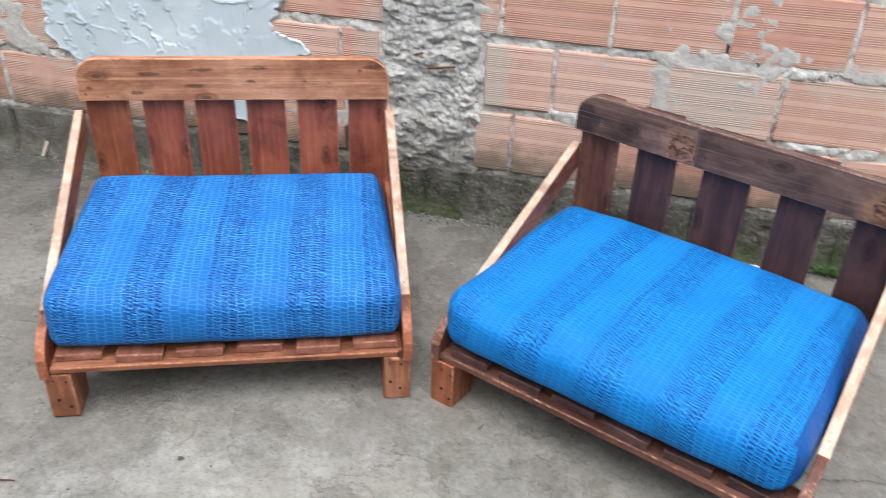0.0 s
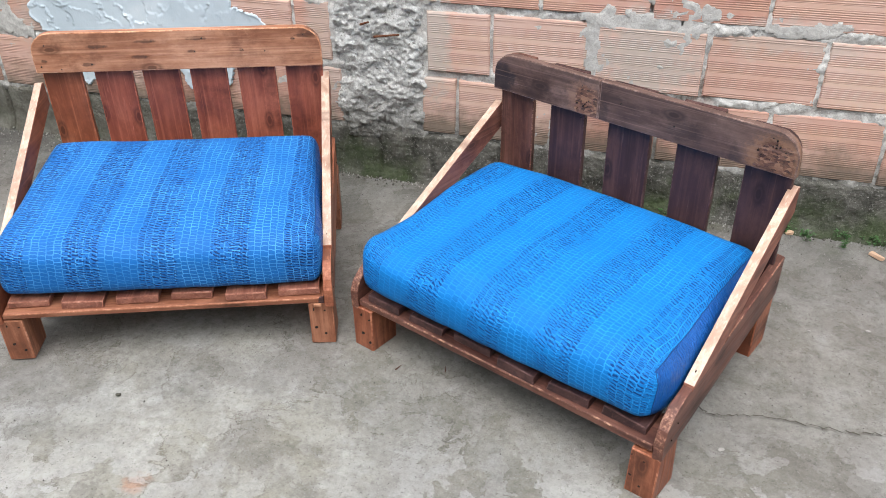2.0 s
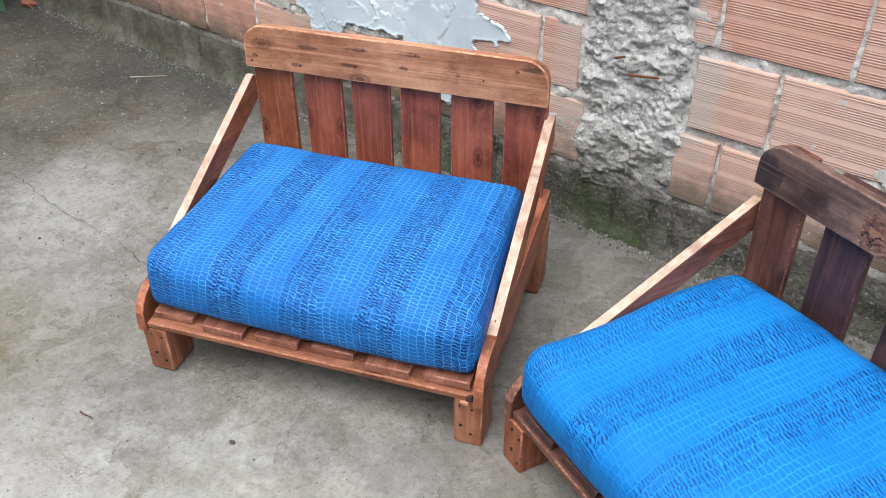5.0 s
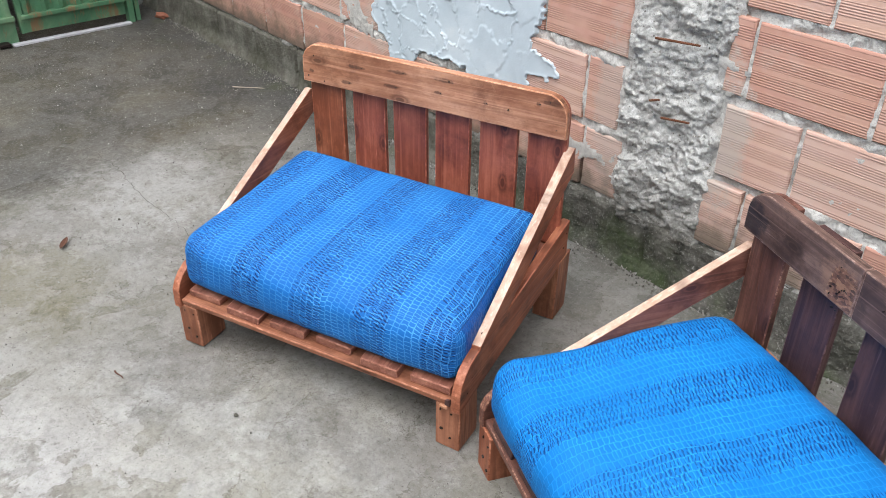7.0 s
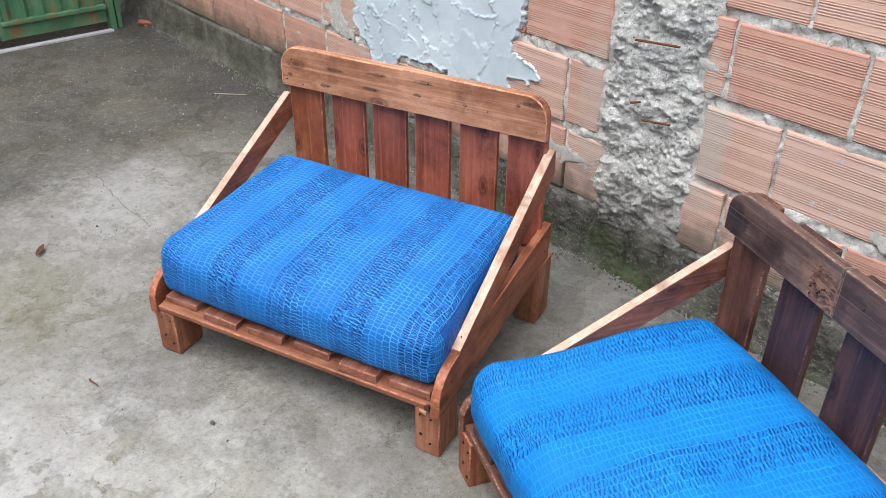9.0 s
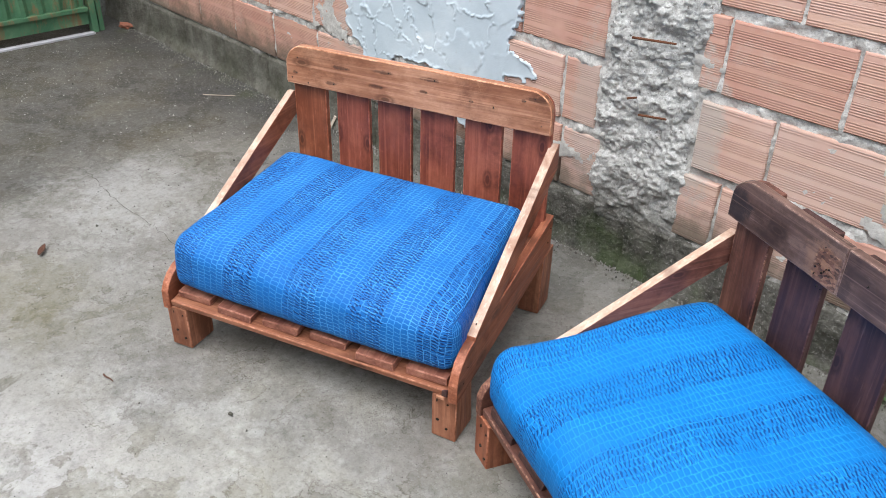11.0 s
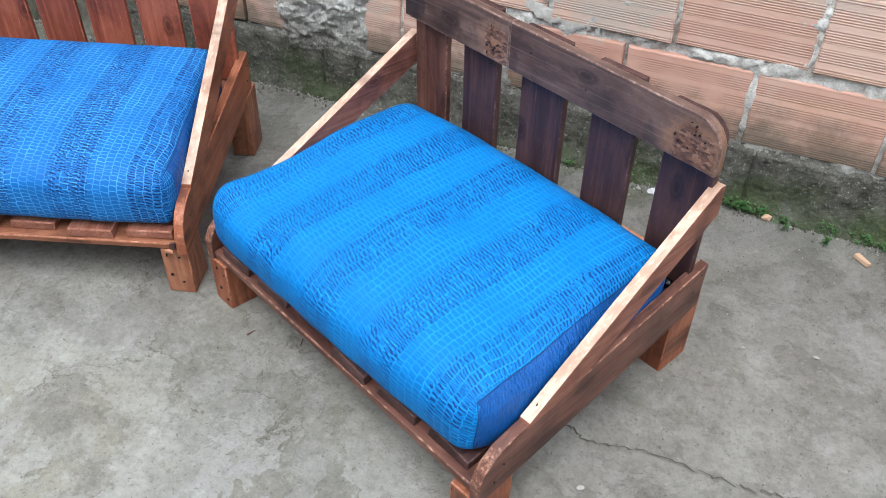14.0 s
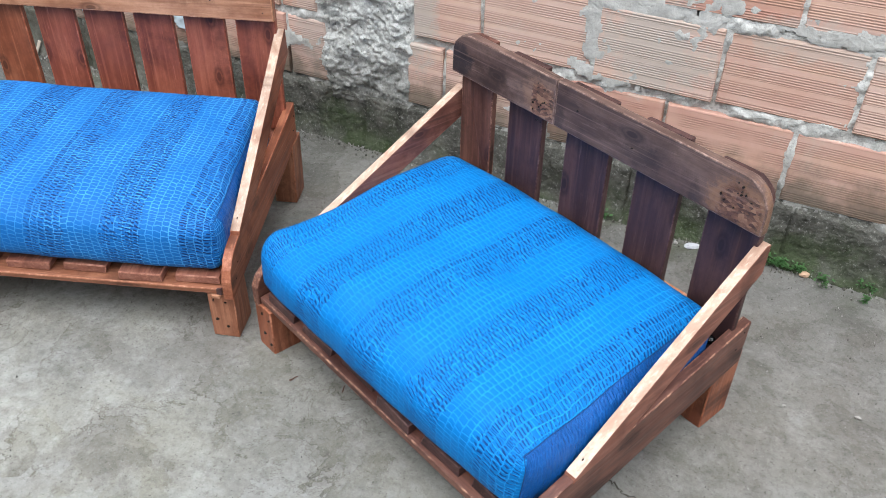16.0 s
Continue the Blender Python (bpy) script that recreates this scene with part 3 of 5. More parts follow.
FLOOR = concrete_floor()
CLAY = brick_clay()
MORTAR = rubble("mortar", (0.30, 0.29, 0.27), (0.52, 0.505, 0.48), (0.66, 0.65, 0.62), 30, 0.006, 0.4)
SMEAR = rubble("mortar_smear", (0.34, 0.325, 0.305), (0.46, 0.445, 0.42), (0.56, 0.54, 0.51), 26, 0.005)
# Dark grey for the added walls, so less light bounces under the chairs.
ADDED_GREY = rubble("added_wall_grey", (0.13, 0.125, 0.115), (0.21, 0.205, 0.19), (0.29, 0.285, 0.27), 14, 0.004)
PILLAR = rubble("rough_concrete", (0.31, 0.305, 0.29), (0.53, 0.525, 0.505), (0.69, 0.685, 0.665), 42, 0.014, 0.4)
PLINTH = rubble("mossy_cement", (0.05, 0.049, 0.04), (0.115, 0.11, 0.095), (0.27, 0.265, 0.24), 46, 0.012, 0.6, 1.1)


def plaster_paint():
    n = Nodes("pale_blue_plaster", 0.7, 0.35)
    p = n.coords("Position")
    a = n.noise(p, 4, 5, 0.6, 0.8)
    col = n.ramp(a, (0.3, (0.40, 0.47, 0.52)), (0.6, (0.50, 0.57, 0.62)), (0.8, (0.58, 0.63, 0.66)))
    col = n.mix(n.ramp(n.noise(p, 30, 5, 0.7), (0.63, 0.0), (0.75, 0.5)), col, (0.36, 0.37, 0.37))
    n.colour(col)
    n.bump(n.noise(p, 22, 4, 0.6, 0.5), 0.3, 0.004)
    n.bump(n.noise(p, 70, 4), 0.3, 0.002)
    return n.mat


def gate_paint():
    n = Nodes("rusty_green_paint", 0.5, 0.4)
    p = n.coords("Position")
    col = n.ramp(n.noise(p, 6, 5, 0.6, 0.5), (0.3, (0.040, 0.125, 0.065)), (0.55, (0.085, 0.195, 0.105)), (0.75, (0.19, 0.28, 0.165)))
    col = n.mix(n.ramp(n.noise(n.coords("Position", (1, 1, 0.35)), 15, 6, 0.75), (0.52, 0.0), (0.63, 0.85)), col, (0.22, 0.115, 0.055))
    n.colour(col)
    n.bump(n.noise(p, 60, 4), 0.3, 0.001)
    return n.mat


PLASTER, GATE = plaster_paint(), gate_paint()
NAIL = plain("dark_nail", (0.03, 0.022, 0.02), 0.5, 0.6)
RUST = plain("rusty_steel", (0.16, 0.062, 0.03), 0.9, 0.2, 0.6, 60)
BLACK = plain("black_plastic", (0.008, 0.008, 0.009), 0.2, 0.0, 0.2)
CRACK = plain("crack_dirt", (0.085, 0.078, 0.062), 0.95)
LEAF_DRY = plain("dry_leaf", (0.10, 0.04, 0.022), 0.8, 0, 0.6, 60)
STRAW = plain("pale_straw", (0.44, 0.37, 0.30), 0.8, 0, 0.4, 60)
CHIP = plain("fresh_wood_chip", (0.56, 0.37, 0.25), 0.8, 0, 0.4, 60)
SHARD = plain("brick_shard", (0.30, 0.115, 0.07), 0.9, 0, 0.5, 40)
STONE = plain("pale_grit", (0.42, 0.40, 0.37), 0.9, 0, 0.6, 50)


def grit_mix():
    n = Nodes("mixed_grit", 0.9, 0.2)
    r = n.t.nodes.new("ShaderNodeNewGeometry").outputs["Random Per Island"]
    n.colour(n.ramp(r, (0.0, (0.05, 0.045, 0.04)), (0.45, (0.16, 0.15, 0.13)), (0.8, (0.24, 0.23, 0.21)), (1.0, (0.34, 0.33, 0.31))))
    return n.mat


GRIT = grit_mix()
WEED = plain("weed_green", (0.055, 0.135, 0.038), 0.6, 0, 0.5, 90)
WHITE = plain("whitewashed_cement", (0.52, 0.52, 0.55), 0.85, 0, 0.5, 25)
PIPING = plain("piping_blue", (0.001, 0.045, 0.18), 0.7, 0, 0.4, 300)


# ---------------------------------------------------------------- mesh helpers
def mesh_of(name, verts, faces, material, smooth=False):
    me = bpy.data.meshes.new(name)
    me.from_pydata([tuple(v) for v in verts], [], [tuple(f) for f in faces])
    me.materials.append(material)
    if smooth:
        me.polygons.foreach_set("use_smooth", [True] * len(me.polygons))
    me.update()
    return me


def part(name, me, parent=None, label=""):
    if isinstance(me, tuple):
        bm, material = me
        me = bpy.data.meshes.new(name)
        bm.to_mesh(me)
        bm.free()
        me.materials.append(material)
        for (tone, _), mat in WOODS.items():
            if mat == material:
                me.materials.append(worn_edge(tone))
    ob = new(name, me)
    if parent is not None:
        ob.parent = parent
    return tagged(ob, label)


def prism(profile, u0, u1, bevel=0.0025, jitter=0.001, seed=0):
    """A board with a profile in (v, z), from u0 to u1, with its edges rounded and a little uneven."""
    rng = random.Random(seed)
    bm = bmesh.new()
    rings = [[bm.verts.new((u + rng.uniform(-jitter, jitter), v + rng.uniform(-jitter, jitter), z + rng.uniform(-jitter, jitter))) for v, z in profile] for u in (u0, u1)]
    k = len(profile)
    bm.faces.new(rings[0])
    bm.faces.new(rings[1][::-1])
    for a in range(k):
        bm.faces.new((rings[0][a], rings[1][a], rings[1][(a + 1) % k], rings[0][(a + 1) % k]))
    bmesh.ops.recalc_face_normals(bm, faces=bm.faces)
    if bevel:
        sharp = [e for e in bm.edges if len(e.link_faces) == 2 and e.calc_face_angle() > 0.5]
        bmesh.ops.bevel(bm, geom=sharp, offset=bevel, segments=2, affect="EDGES", profile=0.6, material=1)
    return bm


def board(u0, u1, v0, v1, z0, z1, bevel=0.0025, jitter=0.0012, seed=0):
    return prism([(v0, z0), (v1, z0), (v1, z1), (v0, z1)], u0, u1, bevel, jitter, seed)


def relief(name, x0, x1, z0, z1, step, height, material, smooth=True):
    """A sheet on the wall that stands out by height(x, z) metres (arrays); it is open where that is nan."""
    nx, nz = int((x1 - x0) / step) + 1, int((z1 - z0) / step) + 1
    gx, gz = np.meshgrid(np.linspace(x0, x1, nx), np.linspace(z0, z1, nz))
    h = height(gx, gz)
    good = ~np.isnan(h)
    idx = np.arange(nx * nz).reshape(nz, nx)
    cell = good[:-1, :-1] & good[1:, :-1] & good[:-1, 1:] & good[1:, 1:]
    faces = np.stack([idx[:-1, :-1], idx[:-1, 1:], idx[1:, 1:], idx[1:, :-1]], -1)[cell]
    used = np.unique(faces)
    remap = np.full(nx * nz, -1)
    remap[used] = np.arange(len(used))
    verts = np.stack([gx.ravel(), -np.nan_to_num(h).ravel(), gz.ravel()], -1)[used]
    return mesh_of(name, verts.tolist(), remap[faces].tolist(), material, smooth)


GRAIN = np.random.RandomState(4).rand(64, 64)


def smooth_noise(x, z, scale, seed=0):
    """Value noise on arrays, 0 to 1."""
    a, b = x * scale + seed * 7.31 + 100, z * scale + seed * 3.17 + 100
    i, j = np.floor(a).astype(int), np.floor(b).astype(int)
    f, g = a - i, b - j
    f, g = f * f * (3 - 2 * f), g * g * (3 - 2 * g)
    n = lambda p, q: GRAIN[p % 64, q % 64]
    return (n(i, j) * (1 - f) + n(i + 1, j) * f) * (1 - g) + (n(i, j + 1) * (1 - f) + n(i + 1, j + 1) * f) * g


def rough_noise(x, z, scale, octaves=4, seed=0):
    total, amp, norm = 0.0, 1.0, 0.0
    for k in range(octaves):
        total = total + amp * smooth_noise(x, z, scale * 2**k, seed + k)
        norm += amp
        amp *= 0.55
    return total / norm


# ---------------------------------------------------------------- ground
def axis_cuts(lo, hi, far, fine):
    inner = list(np.arange(lo, hi + 1e-6, fine))
    return [-far, lo - 12, lo - 3] + inner + [hi + 3, hi + 12, far]


gx, gy = np.meshgrid(axis_cuts(-4.4, 2.4, 80, 0.025), axis_cuts(-3.0, 0.3, 80, 0.025))
gz = 0.006 * (rough_noise(gx, gy, 2.2, 5, 3) - 0.5) + 0.003 * (rough_noise(gx, gy, 14, 2, 9) - 0.5)
gz = np.where((np.abs(gx) > 5) | (gy < -3.1) | (gy > 0.35), 0.0, gz) - 0.002
ids = np.arange(gx.size).reshape(gx.shape)
quads = np.stack([ids[:-1, :-1], ids[:-1, 1:], ids[1:, 1:], ids[1:, :-1]], -1).reshape(-1, 4)
ground = new("ground", mesh_of("ground", np.stack([gx, gy, gz], -1).reshape(-1, 3).tolist(), quads.tolist(), FLOOR, True))
tagged(ground, "stained grey-brown concrete yard with damp dirty edges", "ground", kind="structure")


def ribbon(name, points, width, material, seed):
    """A crack: a thin, wavering, dirt-filled strip that lies in the ground."""
    rng = random.Random(seed)
    line = []
    for (xa, ya), (xb, yb) in zip(points, points[1:]):
        for k in range(14):
            f = k / 14
            line.append((xa + (xb - xa) * f + rng.uniform(-0.006, 0.006), ya + (yb - ya) * f + rng.uniform(-0.006, 0.006)))
    verts, faces = [], []
    for k, (x, y) in enumerate(line):
        w = width * rng.uniform(0.25, 1.0) * min(1, k / 6, (len(line) - 1 - k) / 6)
        verts += [(x - w * 0.5, y - w, 0.0028), (x, y, 0.0034), (x + w * 0.5, y + w, 0.0028)]
        if k:
            a = 3 * k
            faces += [(a - 3, a - 2, a + 1, a), (a - 2, a - 1, a + 2, a + 1)]
    return part(name, mesh_of(name, verts, faces, material), ground)


ribbon("crack", [(0.47, -0.85), (0.53, -0.878), (0.65, -0.853), (0.81, -0.856), (0.92, -0.833), (1.2, -0.86), (1.6, -0.84)], 0.0022, CRACK, 1)
ribbon("crack", [(-2.45, -0.95), (-2.2, -0.915), (-1.98, -0.937), (-1.61, -0.92), (-1.3, -0.97)], 0.0014, CRACK, 2)

# ---------------------------------------------------------------- brick wall
PLINTH_TOP, COURSE, BRICK_H, BRICK_L, PITCH = 0.175, 0.2105, 0.184, 0.292, 0.307
PILLAR_L, PILLAR_R = -0.71, -0.42
WALL_TOP = PLINTH_TOP + 10 * COURSE

core = board(-4.6, 3.2, 0.035, 0.17, -0.3, WALL_TOP, 0, 0)
wall = part("wall_north", (core, MORTAR))
tagged(wall, "unplastered wall of ribbed orange clay blocks with grey mortar", "wall", kind="structure")


def joints_of(row):
    """The first upright joint of a course, east and west of the post."""
    if row < 4:
        return (-0.005, 0.102, -0.06, 0.105)[row % 4], (-2.37, -0.848, -1.02, -0.86)[row % 4]
    return (-0.03, 0.11)[row % 2], (-1.02, -0.86)[row % 2]


def joint_height(x, z):
    bed = np.abs((((z - PLINTH_TOP + 0.011) / COURSE) + 0.5) % 1 - 0.5) * COURSE
    row = np.clip(np.floor((z - PLINTH_TOP) / COURSE), 0, 8).astype(int)
    first = np.array([joints_of(k) for k in range(9)])
    start = np.where(x > PILLAR_R, first[row, 0], first[row, 1])
    head = np.abs(((x - start) / PITCH + 0.5) % 1 - 0.5) * PITCH
    h = -0.0035 + 0.010 * (rough_noise(x, z, 45, 4, 2) - 0.5) - 0.010 * np.clip(rough_noise(x, z, 5, 2, 19) - 0.55, 0, 1) * 4 + 0.004 * (rough_noise(x, z, 7, 2, 8) - 0.5)
    near = np.maximum(np.clip(1 - bed / 0.026, 0, 1), 0.6 * np.clip(1 - head / 0.018, 0, 1) * (rough_noise(x, z, 4, 2, 23) > 0.38))
    near = np.clip(near * 1.6, 0, 1)
    lap = 0.001 + 0.034 * (rough_noise(x, z, 16, 4, 17) - 0.5) + 0.012 * (rough_noise(x, z, 70, 3, 18) - 0.5) + 0.014 * (rough_noise(x, z, 3.5, 2, 20) - 0.45)
    h = h + near * lap
    return np.where((x > PILLAR_L + 0.03) & (x < PILLAR_R - 0.03), -0.03, h)


part("mortar", relief("mortar", -3.0, 1.7, 0.15, 1.12, 0.0055, joint_height, MORTAR), wall)
side_cores = [board(x0, x1, 0.006, 0.06, z0, WALL_TOP, 0, 0) for x0, x1, z0 in ((-4.6, -3.0, 0.1), (1.7, 3.2, 0.1), (-3.0, 1.7, 1.12))]
for bm in side_cores:
    part("mortar", (bm, MORTAR), wall)


def plinth_height(x, z):
    lump = 0.02 * (rough_noise(x, z, 9, 4, 5) - 0.5) + 0.014 * np.abs(rough_noise(x, z, 55, 3, 6) - 0.5) + 0.006 * (rough_noise(x, z, 28, 3, 16) - 0.5)
    foot = 0.035 * np.clip(1 - z / 0.06, 0, 1) ** 2 * rough_noise(x, z * 0, 5, 3, 7)
    lump = lump * np.where(x < -1.3, 0.45, 1.0)
    seam = np.where(np.abs(((x + 0.37) / 0.41) % 1 - 0.5) < 0.012, -0.012, 0)
    blocks = np.abs(((x + 2.79 + 0.01 * rough_noise(z, x * 0, 30, 3, 25)) / 0.36 + 0.5) % 1 - 0.5) * 0.36
    seam = np.where(x < -1.3, np.where(blocks < 0.009, -0.022, 0), seam)
    head = np.where(z > PLINTH_TOP - 0.012, -0.012, 0)
    return 0.006 + lump + foot + seam + head


part("plinth", relief("plinth", -4.5, 2.2, -0.03, PLINTH_TOP, 0.0062, plinth_height, PLINTH), wall, "damp, mossy cement footing")


def pillar_height(x, z):
    """A chipped concrete post, cast between the bricks, with ragged sides."""
    left = PILLAR_L + 0.05 * (rough_noise(z, x * 0, 11, 3, 1) - 0.55)
    right = PILLAR_R + 0.07 * (rough_noise(z, x * 0 + 5, 9, 3, 4) - 0.4)
    inside = np.minimum(x - left, right - x)
    broken = np.floor(rough_noise(x, z * 1.5, 13, 3, 13) * 9) / 9
    h = 0.004 + 0.016 * (rough_noise(x, z, 26, 4, 11) - 0.5) + 0.020 * (rough_noise(x, z, 6, 2, 12) - 0.5) + 0.040 * (broken - 0.5) + 0.024 * np.abs(rough_noise(x, z * 1.4, 48, 3, 14) - 0.5)
    h = h - 0.02 * np.clip(1 - inside / 0.02, 0, 1) - 0.03 * np.clip((0.19 - z + 0.1 * (rough_noise(x, z, 8, 3, 15) - 0.5)) / 0.12, 0, 1)
    return np.where(inside > -0.008, h, np.nan)


pillar = part("concrete_post", relief("concrete_post", -0.82, -0.32, 0.03, 1.3, 0.0042, pillar_height, PILLAR), wall, "chipped rough grey concrete post")
chips = random.Random(33)
cv, cf = [], []
for _ in range(1300):
    x, z, r = chips.uniform(PILLAR_L - 0.005, PILLAR_R + 0.01), chips.uniform(0.03, 1.1), chips.uniform(0.0015, 0.0045)
    h = float(pillar_height(np.array([[x]]), np.array([[z]]))[0, 0])
    if math.isnan(h):
        continue
    b = len(cv)
    for dx, dy, dz in ((1, 0, 0), (-1, 0, 0), (0, 0, 1), (0, 0, -1), (0, -1, 0), (0, 1, 0)):
        cv.append((x + dx * r * chips.uniform(0.5, 1.3), -h + dy * r * chips.uniform(0.5, 1.1), z + dz * r * chips.uniform(0.5, 1.3)))
    cf += [(b + i, b + j, b + k) for i, j, k in ((0, 2, 4), (2, 1, 4), (1, 3, 4), (3, 0, 4), (2, 0, 5), (1, 2, 5), (3, 1, 5), (0, 3, 5))]


def aggregate():
    n = Nodes("aggregate", 0.9, 0.25)
    r = n.t.nodes.new("ShaderNodeNewGeometry").outputs["Random Per Island"]
    p = n.coords("Position")
    pz = n.split(p)[2]
    low = n.math("SUBTRACT", 1.0, n.step(n.math("ADD", pz, n.math("MULTIPLY_ADD", n.noise(p, 7, 5, 0.7), 0.30, -0.15)), 0.13, 0.30))
    col = n.ramp(r, (0.0, (0.16, 0.15, 0.14)), (0.4, (0.38, 0.37, 0.34)), (0.8, (0.52, 0.51, 0.48)), (1.0, (0.62, 0.61, 0.58)))
    n.colour(n.mix(n.math("MULTIPLY", low, 0.8), col, (0.09, 0.085, 0.07)))
    return n.mat


tagged(part("aggregate", mesh_of("aggregate", cv, cf, aggregate()), pillar), "bits of gravel in the concrete", kind="stuff")
for x, z, n, tilt in ((-0.53, 0.492, 0.085, -9), (-0.56, 0.69, 0.13, -6), (-0.60, 0.525, 0.03, -20)):
    bm = bmesh.new()
    bmesh.ops.create_cone(bm, cap_ends=True, segments=8, radius1=0.0035, radius2=0.003, depth=n, matrix=pose(x, -0.018, z, 0, 90 + tilt, 0))
    part("rebar", (bm, RUST), wall, "rusty steel bar end")


def brick_mesh(length):
    """One ribbed clay block, chamfered; its length runs along x, its face looks to -y."""
    l, h, d, c = length / 2, BRICK_H / 2, 0.05, 0.004
    outer = [(-l, -h), (l, -h), (l, h), (-l, h)]
    verts = [(x, d, z) for x, z in outer] + [(x, c, z) for x, z in outer] + [(x - math.copysign(c, x), 0, z - math.copysign(c, z)) for x, z in outer]
    faces = [(8, 9, 10, 11)]
    for a in range(4):
        b = (a + 1) % 4
        faces += [(4 + a, 4 + b, 8 + b, 8 + a), (a, b, 4 + b, 4 + a)]
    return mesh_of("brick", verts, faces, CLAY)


def brick_row(row, joints, lo, hi):
    """The blocks of one course between lo and hi; joints are taken every PITCH from a first one."""
    z = PLINTH_TOP + row * COURSE + 0.004 + BRICK_H / 2
    k = math.floor((lo - joints) / PITCH)
    while joints + k * PITCH < hi:
        a, b = max(lo, joints + k * PITCH + 0.005), min(hi, joints + (k + 1) * PITCH - 0.005)
        if b - a > 0.03:
            key = round(b - a, 2)
            if key not in BRICKS:
                BRICKS[key] = brick_mesh(b - a)
            ROW_PLAN.append((BRICKS[key], (a + b) / 2, z))
        k += 1


BRICKS, ROW_PLAN = {}, []
for row in range(9):
    east, west = joints_of(row)
    brick_row(row, east, PILLAR_R - 0.005 + 0.02 * (row % 2), 3.1)
    brick_row(row, west, -4.5, PILLAR_L + 0.01 - 0.025 * (row % 2))


def plaster_height(x, z):
    """The last of the old pale-blue render, with a ragged, lifting edge."""
    n1, n2 = rough_noise(x, z, 7, 4, 21) - 0.5, rough_noise(x, z, 45, 3, 22) - 0.5
    left = x - (-1.86 + 0.42 * np.clip(0.47 - z, 0, 0.2))
    right = (-1.03 - 0.42 * np.clip(0.62 - z, 0, 0.1) + 0.25 * np.clip(z - 0.62, 0, 1)) - x
    low = z - (0.385 + 0.03 * np.clip((x + 1.5) / 0.3, 0, 2) - 0.20 * np.exp(-(((x + 1.19) / 0.115) ** 4)) - 0.16 * np.exp(-(((x + 1.69) / 0.07) ** 4)))
    tongue = np.minimum(np.minimum(x + 1.25, -0.915 - x), (0.052 - 0.15 * (x + 1.15)) - np.abs(z - (0.505 - 0.10 * (x + 1.15))))
    inside = np.maximum(np.minimum(np.minimum(left, right), low), tongue) + 0.06 * n1 + 0.032 * n2
    # sheets of brittle paint: flat facets with thin torn edges between them
    rs = np.random.RandomState(8)
    seeds, tops = rs.uniform((-2.0, 0.25), (-0.8, 1.4), (120, 2)), rs.uniform(-0.002, 0.002, 120)
    wx, wz = x + 0.06 * n1 + 0.07 * n2, z + 0.05 * (rough_noise(x, z, 40, 3, 29) - 0.5) + 0.05 * (rough_noise(x, z, 9, 3, 28) - 0.5)
    far = np.stack([np.hypot(wx - a, (wz - b) * 1.2) for a, b in seeds], -1)
    two = np.partition(far, 1, -1)
    gap = two[..., 1] - two[..., 0]
    torn = np.clip(1 - gap / 0.0055, 0, 1) * (rough_noise(x, z, 5, 2, 26) > 0.42)
    h = 0.010 + tops[far.argmin(-1)] * np.clip(gap / 0.01, 0, 1) + 0.008 * torn * (rough_noise(x, z, 50, 2, 30))
    h = h + 0.005 * np.exp(-((inside - 0.006) / 0.005) ** 2) * (0.5 + 1.5 * n2) - 0.02 * np.clip(1 - inside / 0.004, 0, 1)
    return np.where(inside > -0.004, h, np.nan)


part("plaster_patch", relief("plaster_patch", -2.0, -0.85, 0.17, 1.35, 0.0037, plaster_height, PLASTER), wall, "remains of pale blue-grey painted plaster")


def smear_height(cx, cz, rx, rz, seed, thick):
    def height(x, z):
        r = 1 - np.hypot((x - cx) / rx, (z - cz) / rz)
        inside = r + 2.4 * (rough_noise(x, z, 19, 4, seed) - 0.54)
        h = thick * np.clip(inside * 3, -0.4, 1) + 0.006 * (rough_noise(x, z, 30, 3, seed + 3) - 0.5)
        return np.where(inside > -0.02, h, np.nan)

    return height


for cx, cz, rx, rz, seed, thick in ((0.30, 0.69, 0.10, 0.17, 31, 0.005), (0.17, 0.53, 0.14, 0.09, 32, 0.0022), (0.27, 0.47, 0.07, 0.08, 33, 0.003), (0.14, 0.40, 0.16, 0.035, 35, 0.003), (0.62, 0.60, 0.2, 0.02, 36, 0.0025), (-0.40, 0.62, 0.035, 0.09, 37, 0.004), (-0.86, 0.30, 0.14, 0.035, 39, 0.004), (-1.98, 0.45, 0.09, 0.10, 41, 0.003), (0.11, 0.51, 0.045, 0.13, 43, 0.004), (0.37, 0.56, 0.06, 0.06, 44, 0.004), (0.23, 0.585, 0.15, 0.03, 45, 0.004), (0.20, 0.465, 0.035, 0.05, 46, 0.003), (0.45, 0.62, 0.10, 0.03, 47, 0.004)):
    part("mortar_smear", relief("mortar_smear", cx - 1.5 * rx, cx + 1.5 * rx, cz - 1.5 * rz, cz + 1.5 * rz, 0.006, smear_height(cx, cz, rx, rz, seed, thick), SMEAR), wall, "smear of dry grey mortar")

# plain walls added out of view, dark and high to block low sky light
west_blocker = part("wall_west", (board(-4.2, -4.05, -12, 0.02, -0.3, 2.7, 0, 0), ADDED_GREY))
tagged(west_blocker, "added plain grey wall behind the gate", "wall", kind="structure")
south_blocker = part("wall_south", (board(-4.2, 6.0, -5.2, -5.0, -0.3, 3.1, 0, 0), ADDED_GREY))
east_blocker = part("wall_east", (board(5.8, 5.95, -5.0, 0.02, -0.3, 2.7, 0, 0), ADDED_GREY))
tagged(east_blocker, "unseen plain grey wall added at the yard's end", "wall", kind="structure")
tagged(south_blocker, "unseen plain grey wall added to block low sky light", "wall", kind="structure")


